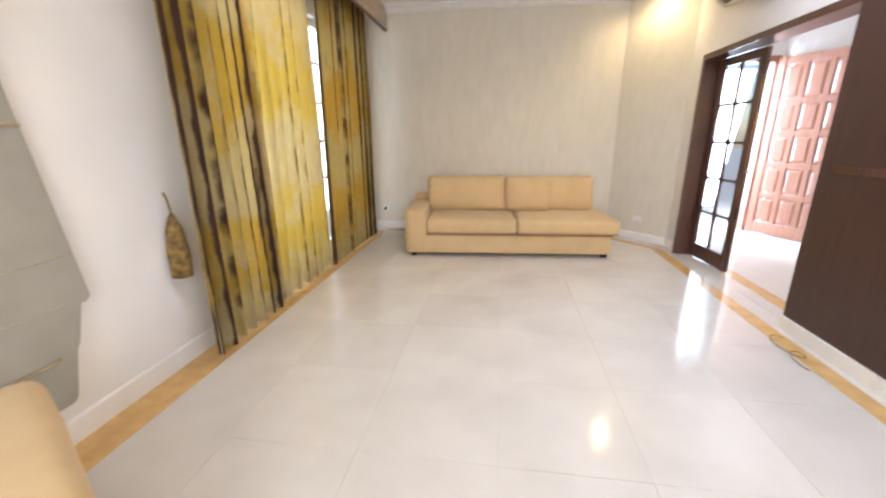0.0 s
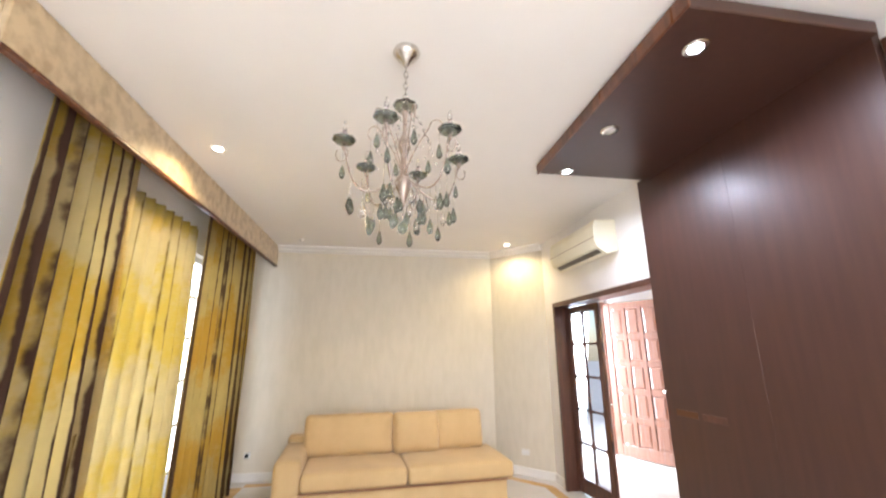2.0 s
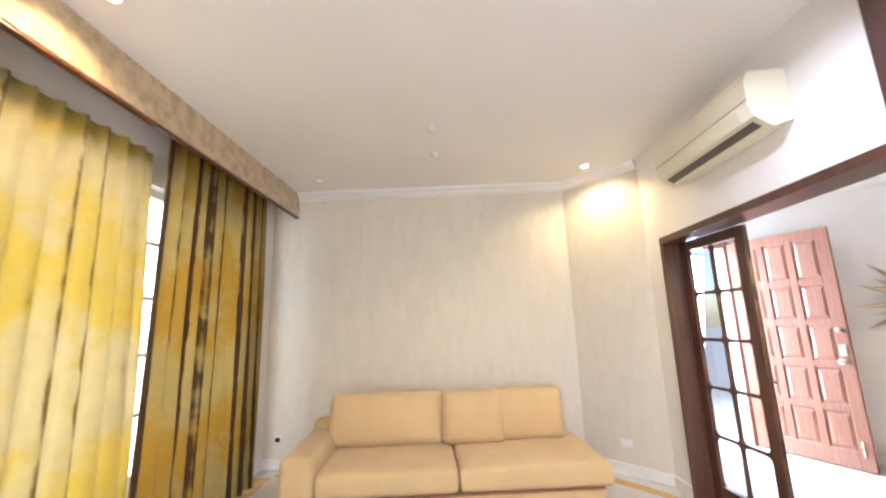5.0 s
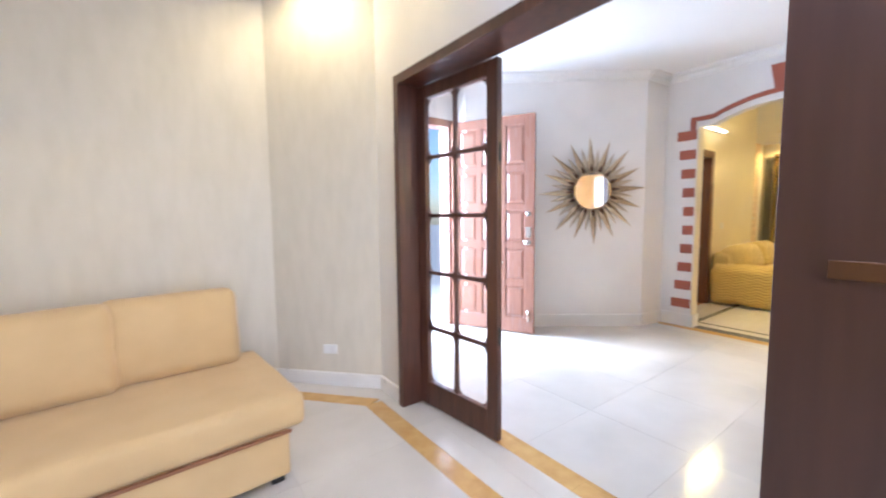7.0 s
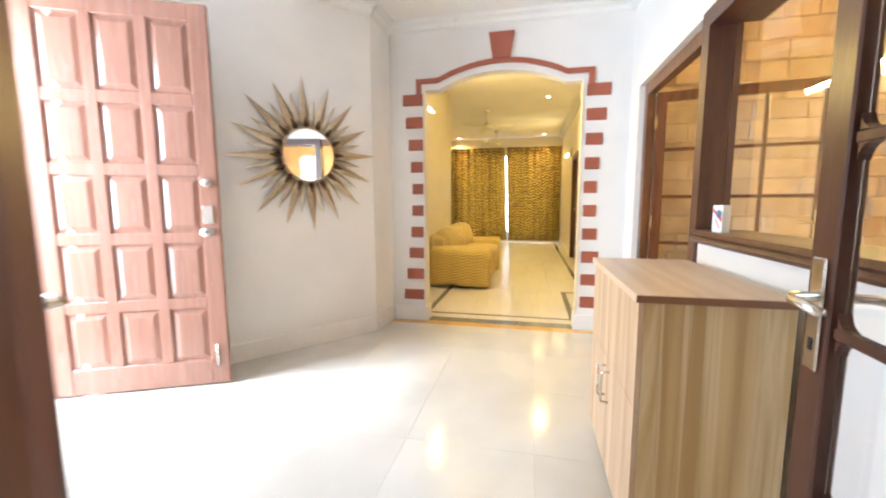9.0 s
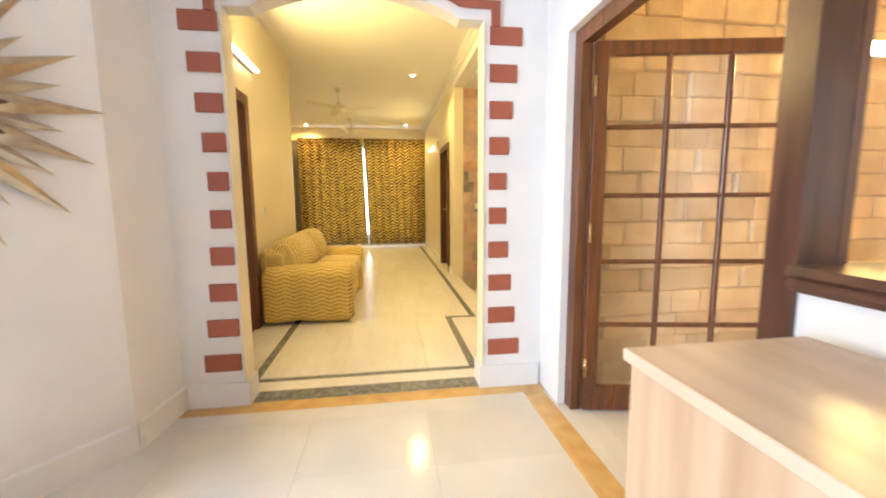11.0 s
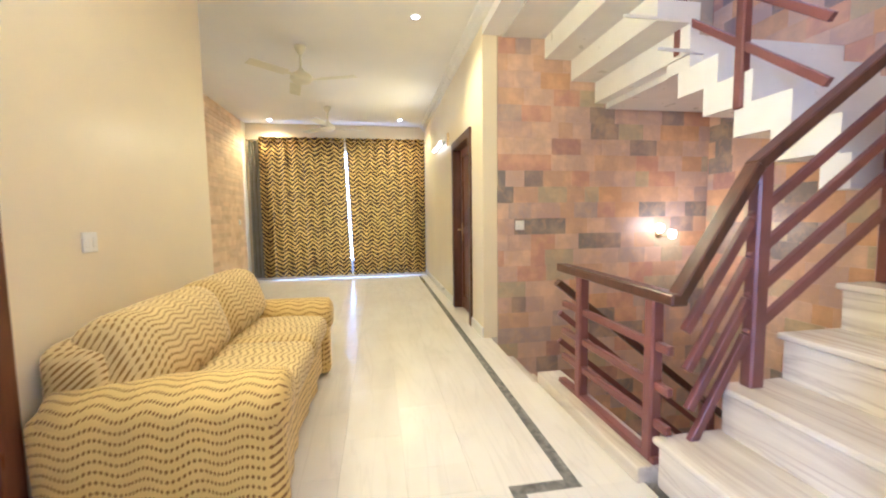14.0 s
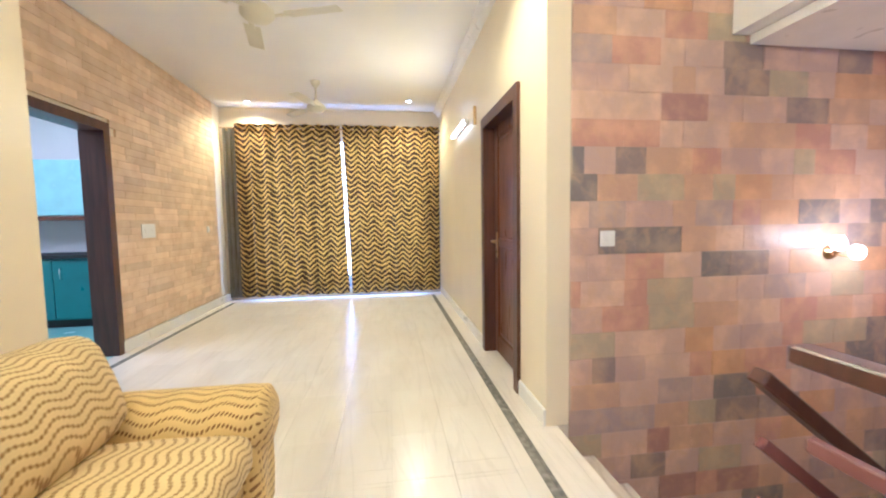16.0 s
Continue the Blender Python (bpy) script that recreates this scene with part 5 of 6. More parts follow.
for x in (CX0 + 0.03, CX1 - 0.07):
    for y in (CY0 + 0.03, CY1 - 0.08):
        part("foot", lathe([(0, 0), (0.022, 0), (0.022, 0.01), (0.015, 0.06), (0, 0.06)], 12, pose(x + 0.02, y + 0.02, 0)), CHROME, cab)

pk = thing("small_pack", "small white cardboard pack with red and blue print", "box", 3.80, 2.59, 1.03, 8)
part("carton", soft_box(-0.036, -0.018, 0, 0.036, 0.018, 0.12, 0.003, 1), WHITE_PLASTIC, pk)
part("printed_disc", lathe([(0, 0), (0.019, 0), (0.019, 0.001), (0, 0.001)], 20, pose(-0.012, 0.0183, 0.082, -90, 0, 0)), mat("blue print", (0.10, 0.25, 0.45), 0.4), pk)
part("printed_patch", bar((-0.034, 0.0188, 0.055), (0.03, 0.0188, 0.10), 0.001, 0.014), mat("red print", (0.6, 0.10, 0.14), 0.4), pk)
part("printed_patch", bar((-0.02, 0.0186, 0.02), (0.012, 0.0186, 0.06), 0.001, 0.010), mat("pink print", (0.7, 0.35, 0.40), 0.4), pk)

# tube light in the side room
def tube_light(name, label, p, q, out, power, tone=WARMER):
    """A fluorescent batten between p and q; out: the way it faces."""
    t = thing(name, label, "tube light", group="tube lights")
    p, q, o = Vector(p), Vector(q), Vector(out)
    part("batten", bar(p + o * 0.015, q + o * 0.015, 0.03, 0.05) if abs(o.z) < 0.5 else bar(p, q, 0.04, 0.04), WHITE_PLASTIC, t)
    part("tube", tube([p + o * 0.05, q + o * 0.05], 0.016, 10), TUBE, t, "lit fluorescent tube")
    d = (q - p).normalized()
    for e in (p, q):
        part("holder", bar(e - d * 0.012 + o * 0.03, e + d * 0.012 + o * 0.03, 0.05, 0.05), WHITE_PLASTIC, t)
    mid = (p + q) / 2 + o * 0.12
    a = lamp("tube_lamp", "AREA", look(mid, mid + o), power, tone, size=(q - p).length, size_y=0.06)
    return t


tube_light("tube_light", "lit tube light on the sandstone wall of the side room", (5.455, 0.38, 2.10), (5.455, 1.10, 2.10), (-1, 0, 0), 78, (1.0, 0.67, 0.20))
tube_light("tube_light", "lit tube light on the cream hall wall above the door", (6.10, 4.81, 2.43), (7.36, 4.81, 2.43), (0, -1, 0), 78)
tube_light("tube_light", "lit short tube light on the hall wall", (11.3, 2.54, 2.28), (12.1, 2.54, 2.28), (0, 1, 0), 12)

# ---- hall things ----
sofa2 = thing("hall_sofa", "two-seat sofa in a loose mustard cover with brown wavy lines", "sofa", 7.05, 3.92, 0)


def drape_box(x0, y0, z0, x1, y1, z1, r, wob, seed, hem=True, nn=10):
    bm = pillow(x0, y0, z0, x1, y1, z1, 0.015, r, nn)
    for v in bm.verts:
        low = max(0, 1 - (v.co.z - z0) / (z1 - z0 + 1e-6))
        v.co.x += wob * low * math.sin(v.co.y * 22 + seed) * (1 if abs(v.co.x - x0) < 0.08 or abs(v.co.x - x1) < 0.08 else 0)
        v.co.y += wob * low * math.sin(v.co.x * 19 + seed * 2) * (1 if v.co.y < y0 + 0.08 else 0)
        if hem and v.co.z < z0 + 0.05:
            v.co.z += 0.012 + 0.012 * math.sin(v.co.x * 9 + v.co.y * 11 + seed)
    return bm


part("skirt", drape_box(0.22, 0.05, 0.01, 1.53, 0.86, 0.36, 0.04, 0.012, 1.0), COVER_B, sofa2, "dotted skirt of the cover")
for x0, sd in ((0.0, 2.0), (1.47, 4.0)):
    a = part("armrest", drape_box(x0, 0.0, 0.01, x0 + 0.28, 0.86, 0.52, 0.06, 0.018, sd), COVER_B, sofa2, "armrest with rows of brown dots")
    roll = lathe([(0, 0.0), (0.10, 0.004), (0.145, 0.03), (0.15, 0.08), (0.148, 0.72), (0.14, 0.82), (0, 0.86)], 22, pose(x0 + 0.14, -0.02, 0.455, -90, 0, 0))
    for v in roll.verts:
        v.co += 0.008 * Vector(noise.noise_vector(v.co * 6))
        v.co.z = 0.455 + (v.co.z - 0.455) * 0.85
    part("arm_roll", roll, COVER_B, a)
for a, b in ((0.27, 0.875), (0.88, 1.48)):
    part("seat_cushion", pillow(a, 0.0, 0.33, b, 0.66, 0.47, 0.035, 0.05, 8), COVER_A, sofa2, "seat cushion with wavy lines")
part("back", drape_box(0.10, 0.60, 0.2, 1.66, 0.875, 0.74, 0.08, 0.0, 3.0, hem=False), COVER_A, sofa2)
for a, b, z in ((0.12, 0.90, 0.42), (0.86, 1.60, 0.43)):
    ob = part("back_cushion", pillow(0, -0.11, 0, b - a, 0.11, 0.42, 0.085, 0.09, 8), COVER_A, sofa2, "plump back cushion with wavy lines")
    ob.matrix_local = pose(a, 0.56, z, -18, 0, 0)


def switch(x, y, z, turn, label, w=0.045, h=0.045):
    s = thing("switch_plate", label, "switch", x, y, z, turn)
    part("plate", soft_box(-w, -0.011, -h, w, 0, h, 0.003, 1), WHITE_PLASTIC, s)
    for k in (-1, 1):
        part("rocker", soft_box(k * w * 0.5 - 0.014, -0.015, -0.022, k * w * 0.5 + 0.014, -0.0112, 0.022, 0.0015, 1), WHITE_PLASTIC, s)
    return s


switch(-1.948, 1.27, 1.28, 90, "white switch plate on the white living room wall", 0.075)
switch(7.53, 4.81, 1.095, 0, "white switch plate on the cream hall wall")
switch(9.185, 2.18, 1.10, -90, "white switch plate on the slate wall")
switch(11.69, 5.979, 1.16, 0, "white switch plate on the stone strip wall", 0.12, 0.075)
switch(13.1, 5.979, 1.15, 0, "small white switch plate on the stone strip wall", 0.03)
door_bell = thing("door_chime", "small brass wall bracket near the hall door", "bracket", 10.95, 2.54, 2.25)
part("bracket", soft_box(-0.02, 0, -0.09, 0.02, 0.03, 0.09, 0.006, 2), BRASS, door_bell)


def ceiling_fan(x, y, turn):
    f = thing("ceiling_fan", "cream ceiling fan with three blades on a short rod", "fan", x, y, H, turn, "hall fans")
    part("canopy", lathe([(0, 0), (0.062, 0), (0.058, -0.03), (0.025, -0.075), (0.014, -0.085), (0, -0.085)], 22), AC_PLASTIC, f)
    part("rod", tube([(0, 0, -0.08), (0, 0, -0.27)], 0.012, 10), AC_PLASTIC, f)
    part("motor", lathe([(0, -0.22), (0.02, -0.225), (0.035, -0.255), (0.085, -0.285), (0.115, -0.315), (0.118, -0.345), (0.09, -0.375), (0.04, -0.39), (0, -0.392)], 26), AC_PLASTIC, f)
    for k in range(3):
        b = part("blade", soft_box(0.20, -0.06, -0.342, 0.60, 0.06, -0.336, 0.002, 1), AC_PLASTIC, f)
        part("blade_arm", soft_box(0.09, -0.02, -0.345, 0.24, 0.02, -0.3365, 0.002, 1), AC_PLASTIC, b)
        b.matrix_local = pose(0, 0, 0, 9, 0, 120 * k)
    return f


ceiling_fan(10.12, 4.31, 12)
ceiling_fan(12.45, 4.31, 40)
for x, y in ((9.33, 3.14), (13.43, 5.47), (13.2, 3.07)):
    downlight(x, y, H, SPOT_GLOW)
    lamp("downlight_lamp", "SPOT", look((x, y, H - 0.02), (x, y, 0)), 120, WARMER, size=0.05, cone=150)

# wall lamp on the slate
wl = thing("wall_lamp", "brass wall lamp with two lit glass globes on the slate wall", "wall lamp", 9.185, 0.67, 0.98)
part("back_plate", lathe([(0, 0), (0.045, 0), (0.04, 0.012), (0, 0.016)], 18, pose(0, 0, 0, 0, -90, 0)), BRASS, wl)
for s in (-1, 1):
    a = part("arm", tube([(-0.01, 0, 0), (-0.06, s * 0.03, -0.02), (-0.10, s * 0.07, 0.0 + 0.03 * s)], 0.007), BRASS, wl)
    part("globe", lathe([(0, -0.05), (0.022, -0.045), (0.036, -0.02), (0.038, 0.005), (0.028, 0.032), (0.016, 0.04), (0, 0.04)], 16, pose(-0.10, s * 0.07, 0.04 + 0.03 * s)), BULB, a, "lit frosted globe")
lamp("wall_lamp_light", "POINT", pose(8.82, 0.60, 1.06), 8, (1.0, 0.66, 0.31), size=0.05)

# ---- staircase ----
st = thing("staircase", "cream banded marble staircase turning up round a slate well", "staircase")
for k in range(5):
    y, z = 2.36 - 0.306 * k, 0.22 + 0.213 * k
    part("riser", boxes((5.645, 0.86 if k == 4 else y - 0.33, max(0.0, z - 0.40), 7.0, y, z - 0.03)), MARBLE_STEP, st)
    part("tread", soft_box(5.645, y - 0.32, z - 0.03, 7.02, y + 0.022, z, 0.008, 2), MARBLE_STEP, st)
part("landing", soft_box(5.645, 0.13, 1.10, 7.15, 0.86, 1.283, 0.004, 1), MARBLE_STEP, st)
part("flight", extrude_profile([(x + 0.03, z - 0.005) for x, z in [(7.0, 1.295), (7.13, 1.295), (7.13, 1.47), (7.387, 1.47), (7.387, 1.644), (7.618, 1.644), (7.618, 1.826), (7.854, 1.826), (7.854, 2.01), (8.083, 2.01), (8.083, 2.19), (8.2, 2.19), (8.2, 2.38),
                                (7.98, 2.38), (7.98, 2.19), (7.75, 2.19), (7.75, 2.01), (7.51, 2.01), (7.51, 1.83), (7.28, 1.83), (7.28, 1.65), (7.05, 1.65), (7.05, 1.46), (7.0, 1.46)]], "y", 0.13, 1.40), TRIM_WHITE, st, "white sawtooth stair flight")
part("upper_landing", soft_box(8.004, 0.13, 2.223, 9.183, 1.298, 2.397, 0.001, 1), TRIM_WHITE, st)
part("upper_flight", extrude_profile([(1.30, 2.275), (1.413, 2.275), (1.413, 2.472), (1.665, 2.472), (1.665, 2.665), (1.935, 2.665), (1.935, 2.85), (2.355, 2.84), (2.355, 3.24),
                                      (2.10, 3.24), (2.10, 3.02), (1.85, 3.02), (1.85, 2.81), (1.60, 2.81), (1.60, 2.61), (1.34, 2.61), (1.34, 2.40), (1.30, 2.40)], "x", 8.0, 9.185), TRIM_WHITE, st, "white upper stair flight")
part("upper_floor", boxes((7.9, 2.10, 3.05, 9.185, 2.355, 3.24)), TRIM_WHITE, st)
for z0, z1, y0, y1 in ((2.275, 2.472, 1.395, 1.413), (2.472, 2.665, 1.65, 1.665), (2.665, 2.85, 1.92, 1.935)):
    part("stringer_trim", soft_box(7.985, y0 - 0.02, z0, 8.0, y1 + 0.25, z0 + 0.02, 0.003, 1), TRIM_WHITE, st)
curb = thing("stair_curb", "low cream marble curb beside the stair well", "curb")
part("slab", soft_box(7.03, 2.26, 0.0, 8.13, 2.44, 0.075, 0.006, 2), MARBLE_STEP, curb)
part("face", boxes((7.03, 2.27, -0.30, 8.12, 2.39, 0.0)), MARBLE_STEP, curb)
down = thing("lower_stairs", "brown edged marble steps going down beside the slate wall", "stairs")
for k in range(8):
    y, z = 2.46 - 0.22 * k, -0.195 * (k + 1)
    part("riser", boxes((8.12, y - 0.01, z, 9.183, y + 0.01, z + 0.165)), GOLD_STONE, down)
    part("tread", soft_box(8.10, y - 0.22, z - 0.03, 9.185, y + 0.015, z, 0.006, 1), MARBLE_STEP, down)

# ---- railing ----
rail = thing("stair_railing", "reddish brown wooden stair railing with flat horizontal bars", "railing")
part("handrail", bar((7.97, 2.34, 0.845), (6.93, 2.34, 0.835), 0.075, 0.05), DARK_WOOD, rail, "dark polished handrail")
for x in (7.70, 7.08):
    part("post", soft_box(x - 0.03, 2.31, 0.075, x + 0.03, 2.37, 0.82, 0.008, 1), RAIL_WOOD, rail)
for z in (0.26, 0.43, 0.61):
    part("bar", bar((7.93, 2.34, z), (6.97, 2.34, z), 0.03, 0.04), RAIL_WOOD, rail)
part("bottom_rail", bar((7.95, 2.34, 0.09), (7.03, 2.34, 0.09), 0.05, 0.03), RAIL_WOOD, rail)
part("handrail", bar((6.965, 2.33, 0.835), (6.965, 1.98, 1.38), 0.07, 0.05), DARK_WOOD, rail, "dark polished handrail")
part("handrail", bar((6.965, 1.99, 1.375), (6.965, 0.90, 2.20), 0.07, 0.05), DARK_WOOD, rail, "dark polished handrail")
for y, z0, z1 in ((1.95, 0.43, 1.40), (1.25, 0.86, 1.93)):
    part("post", soft_box(6.935, y - 0.035, z0, 6.995, y + 0.035, z1, 0.008, 1), RAIL_WOOD, rail)
for d in (0.20, 0.37, 0.54, 0.70):
    part("bar", bar((6.965, 2.30 - d * 0.08, 0.835 - d + 0.06), (6.965, 1.99, 1.36 - d), 0.03, 0.04), RAIL_WOOD, rail)
    part("bar", bar((6.965, 1.99, 1.36 - d), (6.965, 0.92, 2.17 - d), 0.03, 0.04), RAIL_WOOD, rail)
rail2 = thing("stair_railing", "reddish brown railing of the upper stair flight", "railing")
for x, z0 in ((7.62, 1.80), (8.12, 2.3)):
    part("post", soft_box(x - 0.03, 1.36, z0, x + 0.03, 1.42, z0 + 1.0, 0.008, 1), RAIL_WOOD, rail2)
for d in (0.35, 0.65, 0.95):
    part("bar", bar((7.15, 1.39, 1.45 + d), (8.15, 1.39, 2.24 + d), 0.03, 0.045), RAIL_WOOD, rail2)
rail3 = thing("stair_railing", "dark sloping handrail going down into the stair well", "railing")
part("handrail", bar((8.12, 2.30, 0.72), (8.12, 0.5, -0.72), 0.06, 0.05), DARK_WOOD, rail3)
for d in (0.22, 0.42):
    part("bar", bar((8.12, 2.28, 0.72 - d), (8.12, 0.5, -0.72 - d), 0.03, 0.04), RAIL_WOOD, rail3)
part("post", soft_box(8.09, 1.0, -1.15, 8.15, 1.06, -0.28, 0.008, 1), RAIL_WOOD, rail3)

# ---- kitchen glimpse ----
kc = thing("kitchen_counter", "teal kitchen base cabinets under a dark worktop", "cabinet")
part("body", boxes((12.32, 6.2, 0.1, 12.88, 8.58, 0.84)), TEAL, kc)
for k in range(4):
    d = part("door", soft_box(12.30, 6.21 + 0.59 * k, 0.12, 12.318, 6.79 + 0.59 * k, 0.82, 0.003, 1), TEAL, kc)
    part("handle", tube([(12.30, 6.70 + 0.59 * k, 0.6), (12.275, 6.70 + 0.59 * k, 0.6), (12.275, 6.70 + 0.59 * k, 0.72), (12.30, 6.70 + 0.59 * k, 0.72)], 0.006), CHROME, d)
part("worktop", soft_box(12.27, 6.18, 0.842, 12.885, 8.585, 0.885, 0.005, 1), BLACK, kc)
part("plinth", boxes((12.37, 6.2, 0, 12.88, 8.58, 0.098)), BLACK, kc)
for k in range(3):
    ku = thing("wall_cupboard", "pale turquoise kitchen wall cupboard with a brown base", "cupboard", 12.895, 6.2 + 0.8 * k, 1.35, group="kitchen wall cupboards")
    part("body", boxes((-0.33, 0, 0.0, -0.005, 0.78, 0.7)), WHITE_PLASTIC, ku)
    part("door", soft_box(-0.35, 0.01, 0.01, -0.332, 0.77, 0.69, 0.004, 1), mat("pale turquoise gloss", (0.45, 0.72, 0.72), 0.25), ku)
    part("base_board", boxes((-0.34, 0, -0.05, -0.005, 0.78, -0.002)), BROWN_WOOD, ku)
lamp("kitchen_lamp", "AREA", look((10.8, 7.3, H - 0.05), (10.8, 7.3, 0)), 45, (1.0, 0.88, 0.62), size=1.0)
# unseen fill without a fixture, added to brighten the orange floor
lamp("bedroom_fill", "AREA", look((7.2, 6.4, H - 0.05), (7.2, 6.4, 0)), 60, WARM, size=0.8)
# unseen fill below the stair ceiling, added to lift the flights and slate
lamp("stair_fill", "AREA", look((7.6, 1.2, 5.7), (7.6, 1.2, 0)), 42, (1.0, 0.92, 0.84), size=2.0)

# ---- pieces: quoins, tiles, slate, stone strips ----
def share(name, key, parent, m):
    """A piece that shares its mesh with all pieces of the same key."""
    ob = new(name, key)
    ob.parent = parent
    ob.matrix_basis = m
    return ob


def piece_mesh(name, dx, dy, dz, r, material):
    bm = soft_box(0, 0, 0, dx, dy, dz, r, 1)
    me = bpy.data.meshes.new(name)
    bm.to_mesh(me)
    bm.free()
    me.materials.append(material)
    return me


for k in range(10):
    z = 0.21 + 0.2078 * k
    w = 0.105 + 0.095 * abs((k - 4.6) / 4.6) ** 1.5
    me = piece_mesh("quoin", 0.014, w, 0.102, 0.004, TERRACOTTA)
    share("quoin", me, ARCH, pose(AX0 - 0.013, 4.423, z))
    share("quoin", me, ARCH, pose(AX0 - 0.013, 2.952 - w, z))


def lay_tiles(parent, mat_, x0, x1, y0, y1, sx, sy, ox=0.0, oy=0.0, stagger=0.0, skip=None, gap=0.0005):
    """Tiles on a grid, cut at the edges."""
    cache = {}
    j = math.floor((y0 - oy) / sy)
    while oy + j * sy < y1 - 1e-6:
        off = (j % 2) * stagger * sx
        i = math.floor((x0 - ox - off) / sx)
        while ox + off + i * sx < x1 - 1e-6:
            a, b = max(x0, ox + off + i * sx), min(x1, ox + off + (i + 1) * sx)
            c, d = max(y0, oy + j * sy), min(y1, oy + (j + 1) * sy)
            i += 1
            if b - a < 0.02 or d - c < 0.02 or (skip and skip((a + b) / 2, (c + d) / 2)):
                continue
            keyy = (round(b - a, 3), round(d - c, 3))
            if keyy not in cache:
                cache[keyy] = piece_mesh("tile", keyy[0] - 2 * gap, keyy[1] - 2 * gap, 0.006, 0.0006, mat_)
            share("tile", cache[keyy], parent, pose(a + gap, c + gap, -0.006))
        j += 1


B0, B1 = 0.10, 0.22
lay_tiles(FLOOR_LIVING, MARBLE, -1.95 + B1, 2.05 - B1, -1.2, 5.75 - B1, 0.625, 0.62, -0.02, 2.55, skip=lambda x, y: y > 5.10 + (1.83 - x) * 1.05 - 0.05 and x > 1.2)
lay_tiles(FLOOR_LIVING, GOLD_STONE, -1.95, -1.95 + B1, -1.6, 5.53, 0.22, 0.9)
lay_tiles(FLOOR_LIVING, GOLD_STONE, 2.05 - B1, 2.05 - 0.10, -1.6, 4.95, 0.13, 0.9)
lay_tiles(FLOOR_LIVING, MARBLE, 2.05 - 0.10, 2.23, -1.6, 4.95, 0.3, 0.9)
lay_tiles(FLOOR_LIVING, GOLD_STONE, -1.73, 1.2, 5.53, 5.65, 0.9, 0.12)
band = [(1.83, 4.94), (1.95, 4.98), (1.42, 5.58), (1.15, 5.65), (1.15, 5.53), (1.34, 5.50)]
part("tile", prism(band, -0.006, 0.0005), GOLD_STONE, FLOOR_LIVING)
lay_tiles(FLOOR_FOYER, GOLD_STONE, 2.23, 2.36, 2.75, 6.2, 0.13, 0.9)
lay_tiles(FLOOR_FOYER, MARBLE, 2.36, 5.30, 2.75, 6.2, 0.62, 0.62, 2.36, 2.75)
lay_tiles(FLOOR_FOYER, GOLD_STONE, 2.23, 5.44, 2.62, 2.75, 0.9, 0.13)
lay_tiles(FLOOR_FOYER, MARBLE, 2.2, 5.44, 2.45, 2.62, 0.9, 0.17)
lay_tiles(FLOOR_FOYER, GOLD_STONE, 5.44, 5.56, 2.45, 4.80, 0.12, 0.9)
lay_tiles(FLOOR_FOYER, MARBLE, 5.30, 5.44, 2.75, 4.80, 0.14, 0.9)
lay_tiles(FLOOR_FOYER, GREY_STONE, 5.56, 5.70, 2.99, 4.39, 0.14, 0.7)
lay_tiles(FLOOR_FOYER, MARBLE, 2.3, 5.5, -0.6, 2.45, 0.62, 0.62)


# hall floor with its grey border line
lines = [(5.83, 2.94, 5.89, 4.50), (5.89, 4.44, 8.85, 4.50), (5.89, 2.94, 7.06, 3.0), (7.06, 2.68, 7.12, 3.0), (7.12, 2.68, 13.5, 2.74), (8.85, 4.44, 8.91, 5.86), (8.91, 5.80, 13.5, 5.86)]
for x0, y0, x1, y1 in lines:
    lay_tiles(FLOOR_HALL, GREY_STONE, x0, x1, y0, y1, 0.6 if x1 - x0 > 0.2 else x1 - x0, y1 - y0 if x1 - x0 > 0.2 else 0.6)
lay_tiles(FLOOR_HALL, MARBLE_HALL, 5.70, 5.83, 2.54, 4.81, 0.13, 0.9)
lay_tiles(FLOOR_HALL, MARBLE_HALL, 5.89, 7.06, 3.0, 4.44, 0.6, 0.3, stagger=0.5)
lay_tiles(FLOOR_HALL, MARBLE_HALL, 7.06, 7.12, 3.0, 4.44, 0.06, 0.6)
lay_tiles(FLOOR_HALL, MARBLE_HALL, 7.12, 8.85, 2.74, 4.44, 0.6, 0.3, 0.12, 0.14, stagger=0.5)
lay_tiles(FLOOR_HALL, MARBLE_HALL, 8.85, 13.5, 2.74, 4.44, 0.6, 0.3, 0.25, 0.14, stagger=0.5)
lay_tiles(FLOOR_HALL, MARBLE_HALL, 8.91, 13.5, 4.44, 5.80, 0.6, 0.3, 0.25, 0.14, stagger=0.5)
lay_tiles(FLOOR_HALL, MARBLE_HALL, 13.5, 13.75, 2.54, 6.0, 0.25, 0.6)
lay_tiles(FLOOR_HALL, MARBLE_HALL, 5.83, 7.06, 2.40, 2.94, 0.62, 0.27)
lay_tiles(FLOOR_HALL, MARBLE_HALL, 7.06, 8.13, 2.44, 2.68, 0.7, 0.24)
lay_tiles(FLOOR_HALL, MARBLE_HALL, 8.13, 9.2, 2.47, 2.68, 0.7, 0.21)
lay_tiles(FLOOR_HALL, MARBLE_HALL, 9.2, 13.5, 2.54, 2.68, 0.9, 0.14)
lay_tiles(FLOOR_HALL, MARBLE_HALL, 5.83, 8.85, 4.50, 4.81, 0.8, 0.31)
lay_tiles(FLOOR_HALL, MARBLE_HALL, 8.91, 13.5, 5.86, 6.0, 0.8, 0.14)


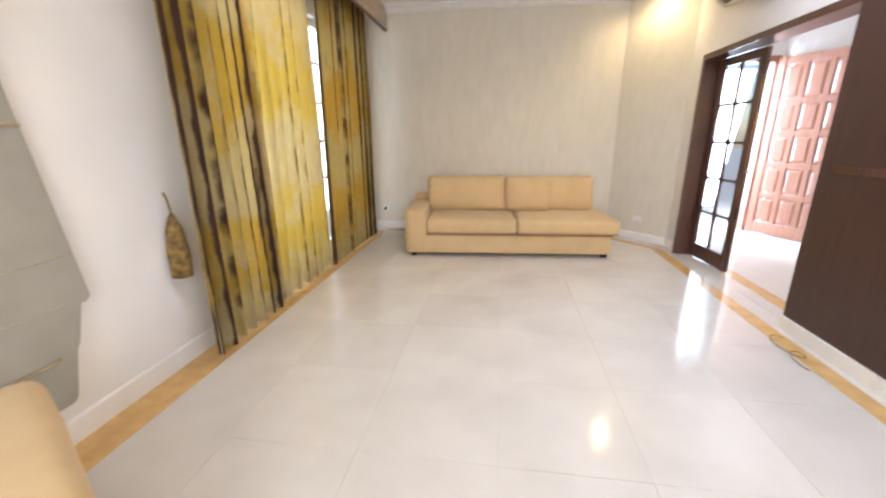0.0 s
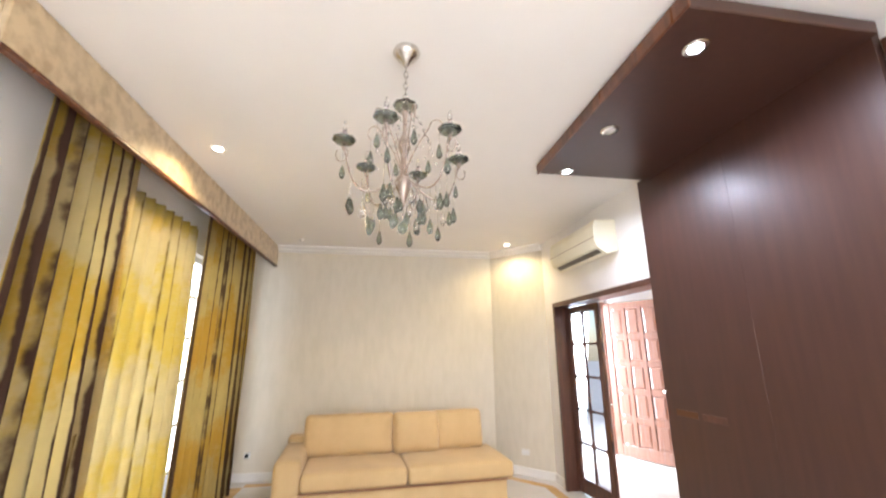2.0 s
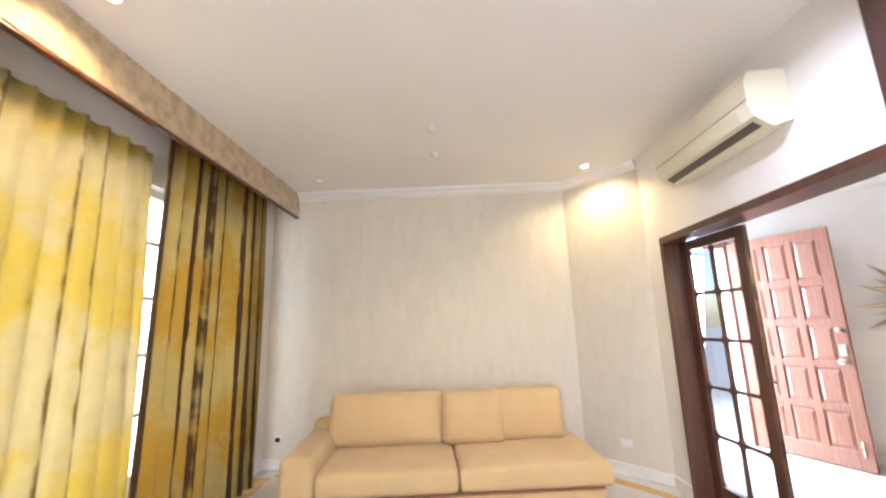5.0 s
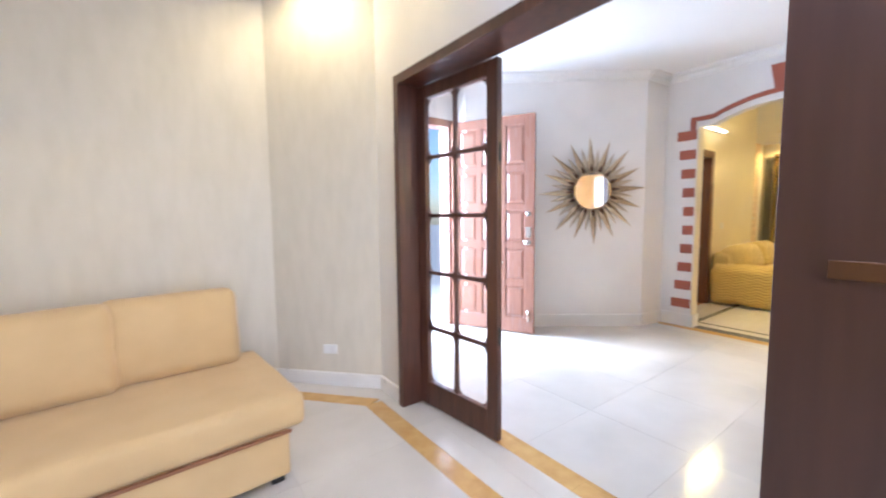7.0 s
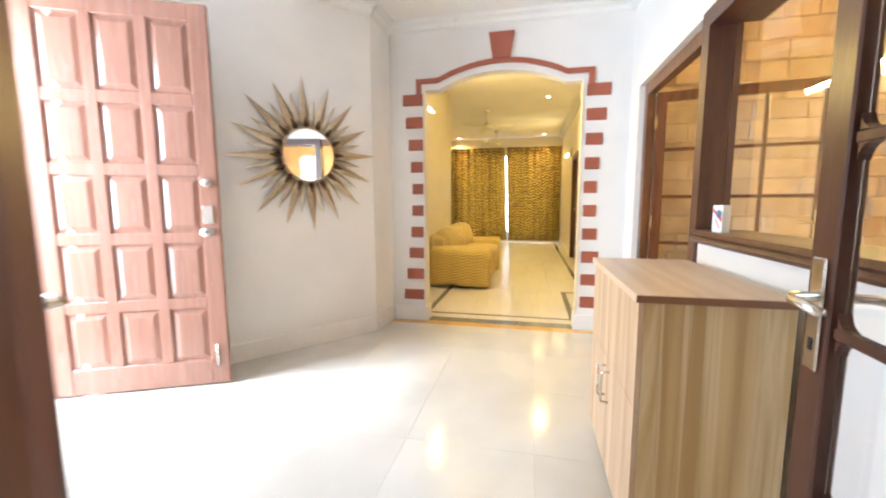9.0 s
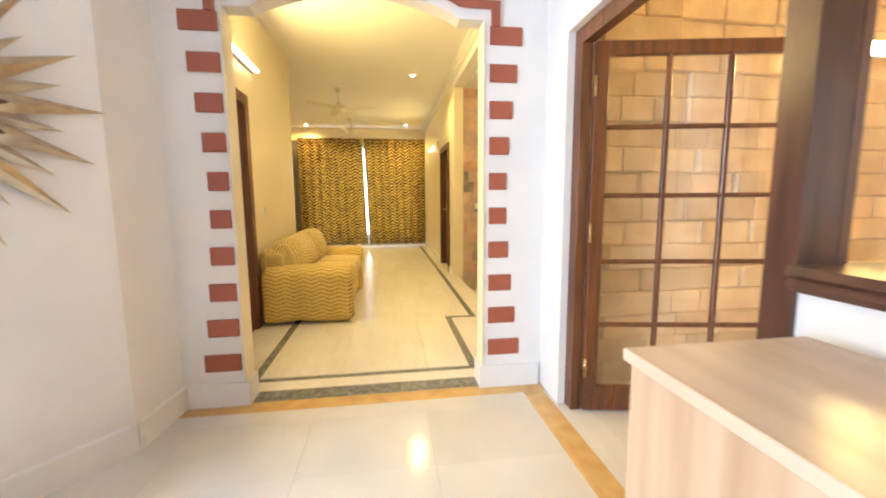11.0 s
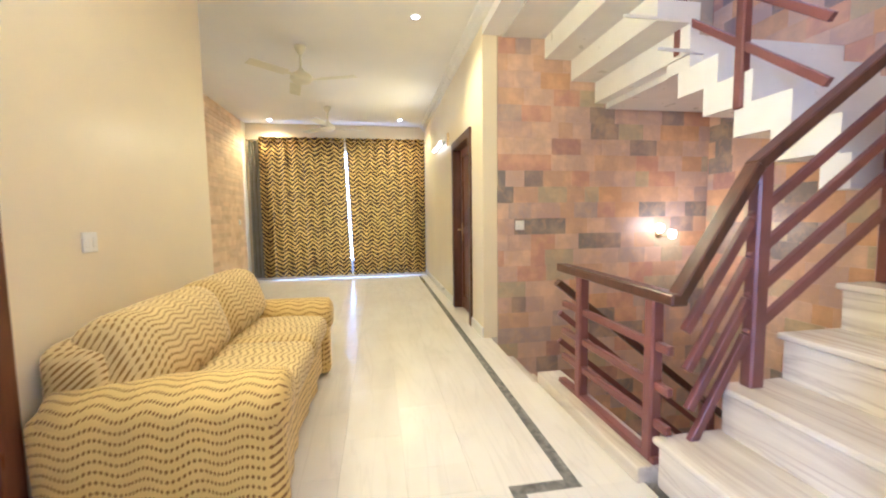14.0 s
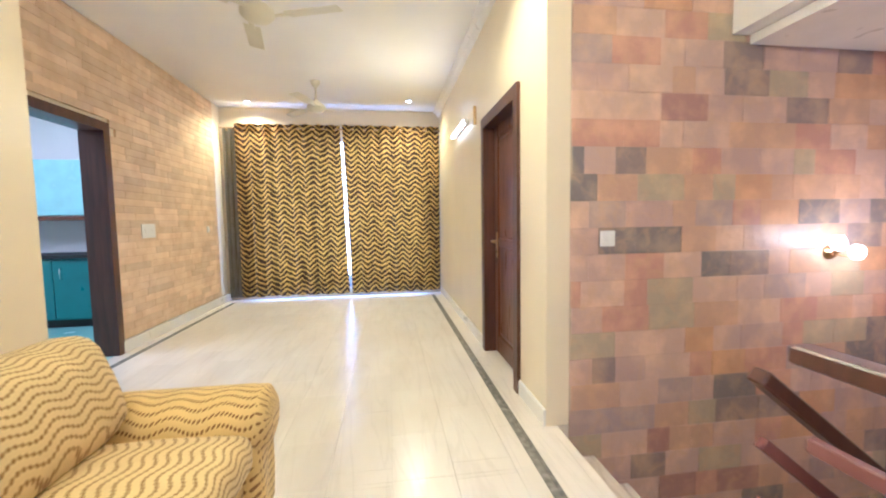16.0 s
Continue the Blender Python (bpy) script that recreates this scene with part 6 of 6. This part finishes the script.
def clad(parent, name, material, a0, a1, z0, z1, row, lengths, place, r, seed, skip=None, limit=300, depth=(0.008, 0.014)):
    """Cladding pieces in courses; place(a, z) gives the pose of a piece's lower corner."""
    rng = random.Random(seed)
    cache, count = {}, 0
    z, course = z0, 0
    while z < z1 - 0.02:
        h = min(row, z1 - z)
        a = a0
        first = True
        while a < a1 - 0.01:
            w = rng.choice(lengths)
            if first and course % 2:
                w *= 0.5
            first = False
            w = min(w, a1 - a)
            if a1 - a - w < 0.06:
                w = a1 - a
            if not (skip and skip(a + w / 2, z + h / 2)) and w > 0.02:
                d = rng.choice((depth[0], (depth[0] + depth[1]) / 2, depth[1]))
                keyy = (round(w, 2), round(h, 3), d)
                if keyy not in cache:
                    cache[keyy] = piece_mesh(name, keyy[0] - 0.0008, d, keyy[1] - 0.0008, r, material)
                share(name, cache[keyy], parent, place(a, z))
                count += 1
            a += w
        z += h
        course += 1
    return count


SL = (0.15, 0.23, 0.25, 0.30, 0.30, 0.19, 0.27)
clad(SLATE_EAST, "slate_tile", SLATE, 0.12, 2.395, -1.61, 2.85, 0.154, SL, lambda a, z: pose(9.2, a, z, 0, 0, 90), 0.0015, 11, depth=(0.008, 0.0105))
clad(SLATE_BACK, "slate_tile", SLATE, 6.8, 9.18, -0.84, 3.46, 0.162, SL, lambda a, z: pose(a, 0.12, z), 0.0015, 12, depth=(0.008, 0.0105))
for a0, a1, z0, z1, sd in ((11.152, 13.45, 0.12, 2.136, 13), (10.0, 13.45, 2.136, 3.03, 15)):
    clad(STONE_WALL, "stone_strip", STRIP_STONE, a0, a1, z0, z1, 0.072, (0.26, 0.34, 0.42, 0.5), lambda a, z: pose(a, 5.979, z), 0.003, sd,
         skip=lambda a, z: a < 11.25 and 2.10 < z < 2.20, depth=(0.016, 0.02))
SIDE = bpy.data.objects["wall_side_east"]
clad(SIDE, "stone_block", STRIP_STONE, -0.6, 2.42, 0.0, 3.0, 0.15, (0.22, 0.3, 0.36, 0.5), lambda a, z: pose(5.5, a, z, 0, 0, 90), 0.010, 14, depth=(0.012, 0.045))
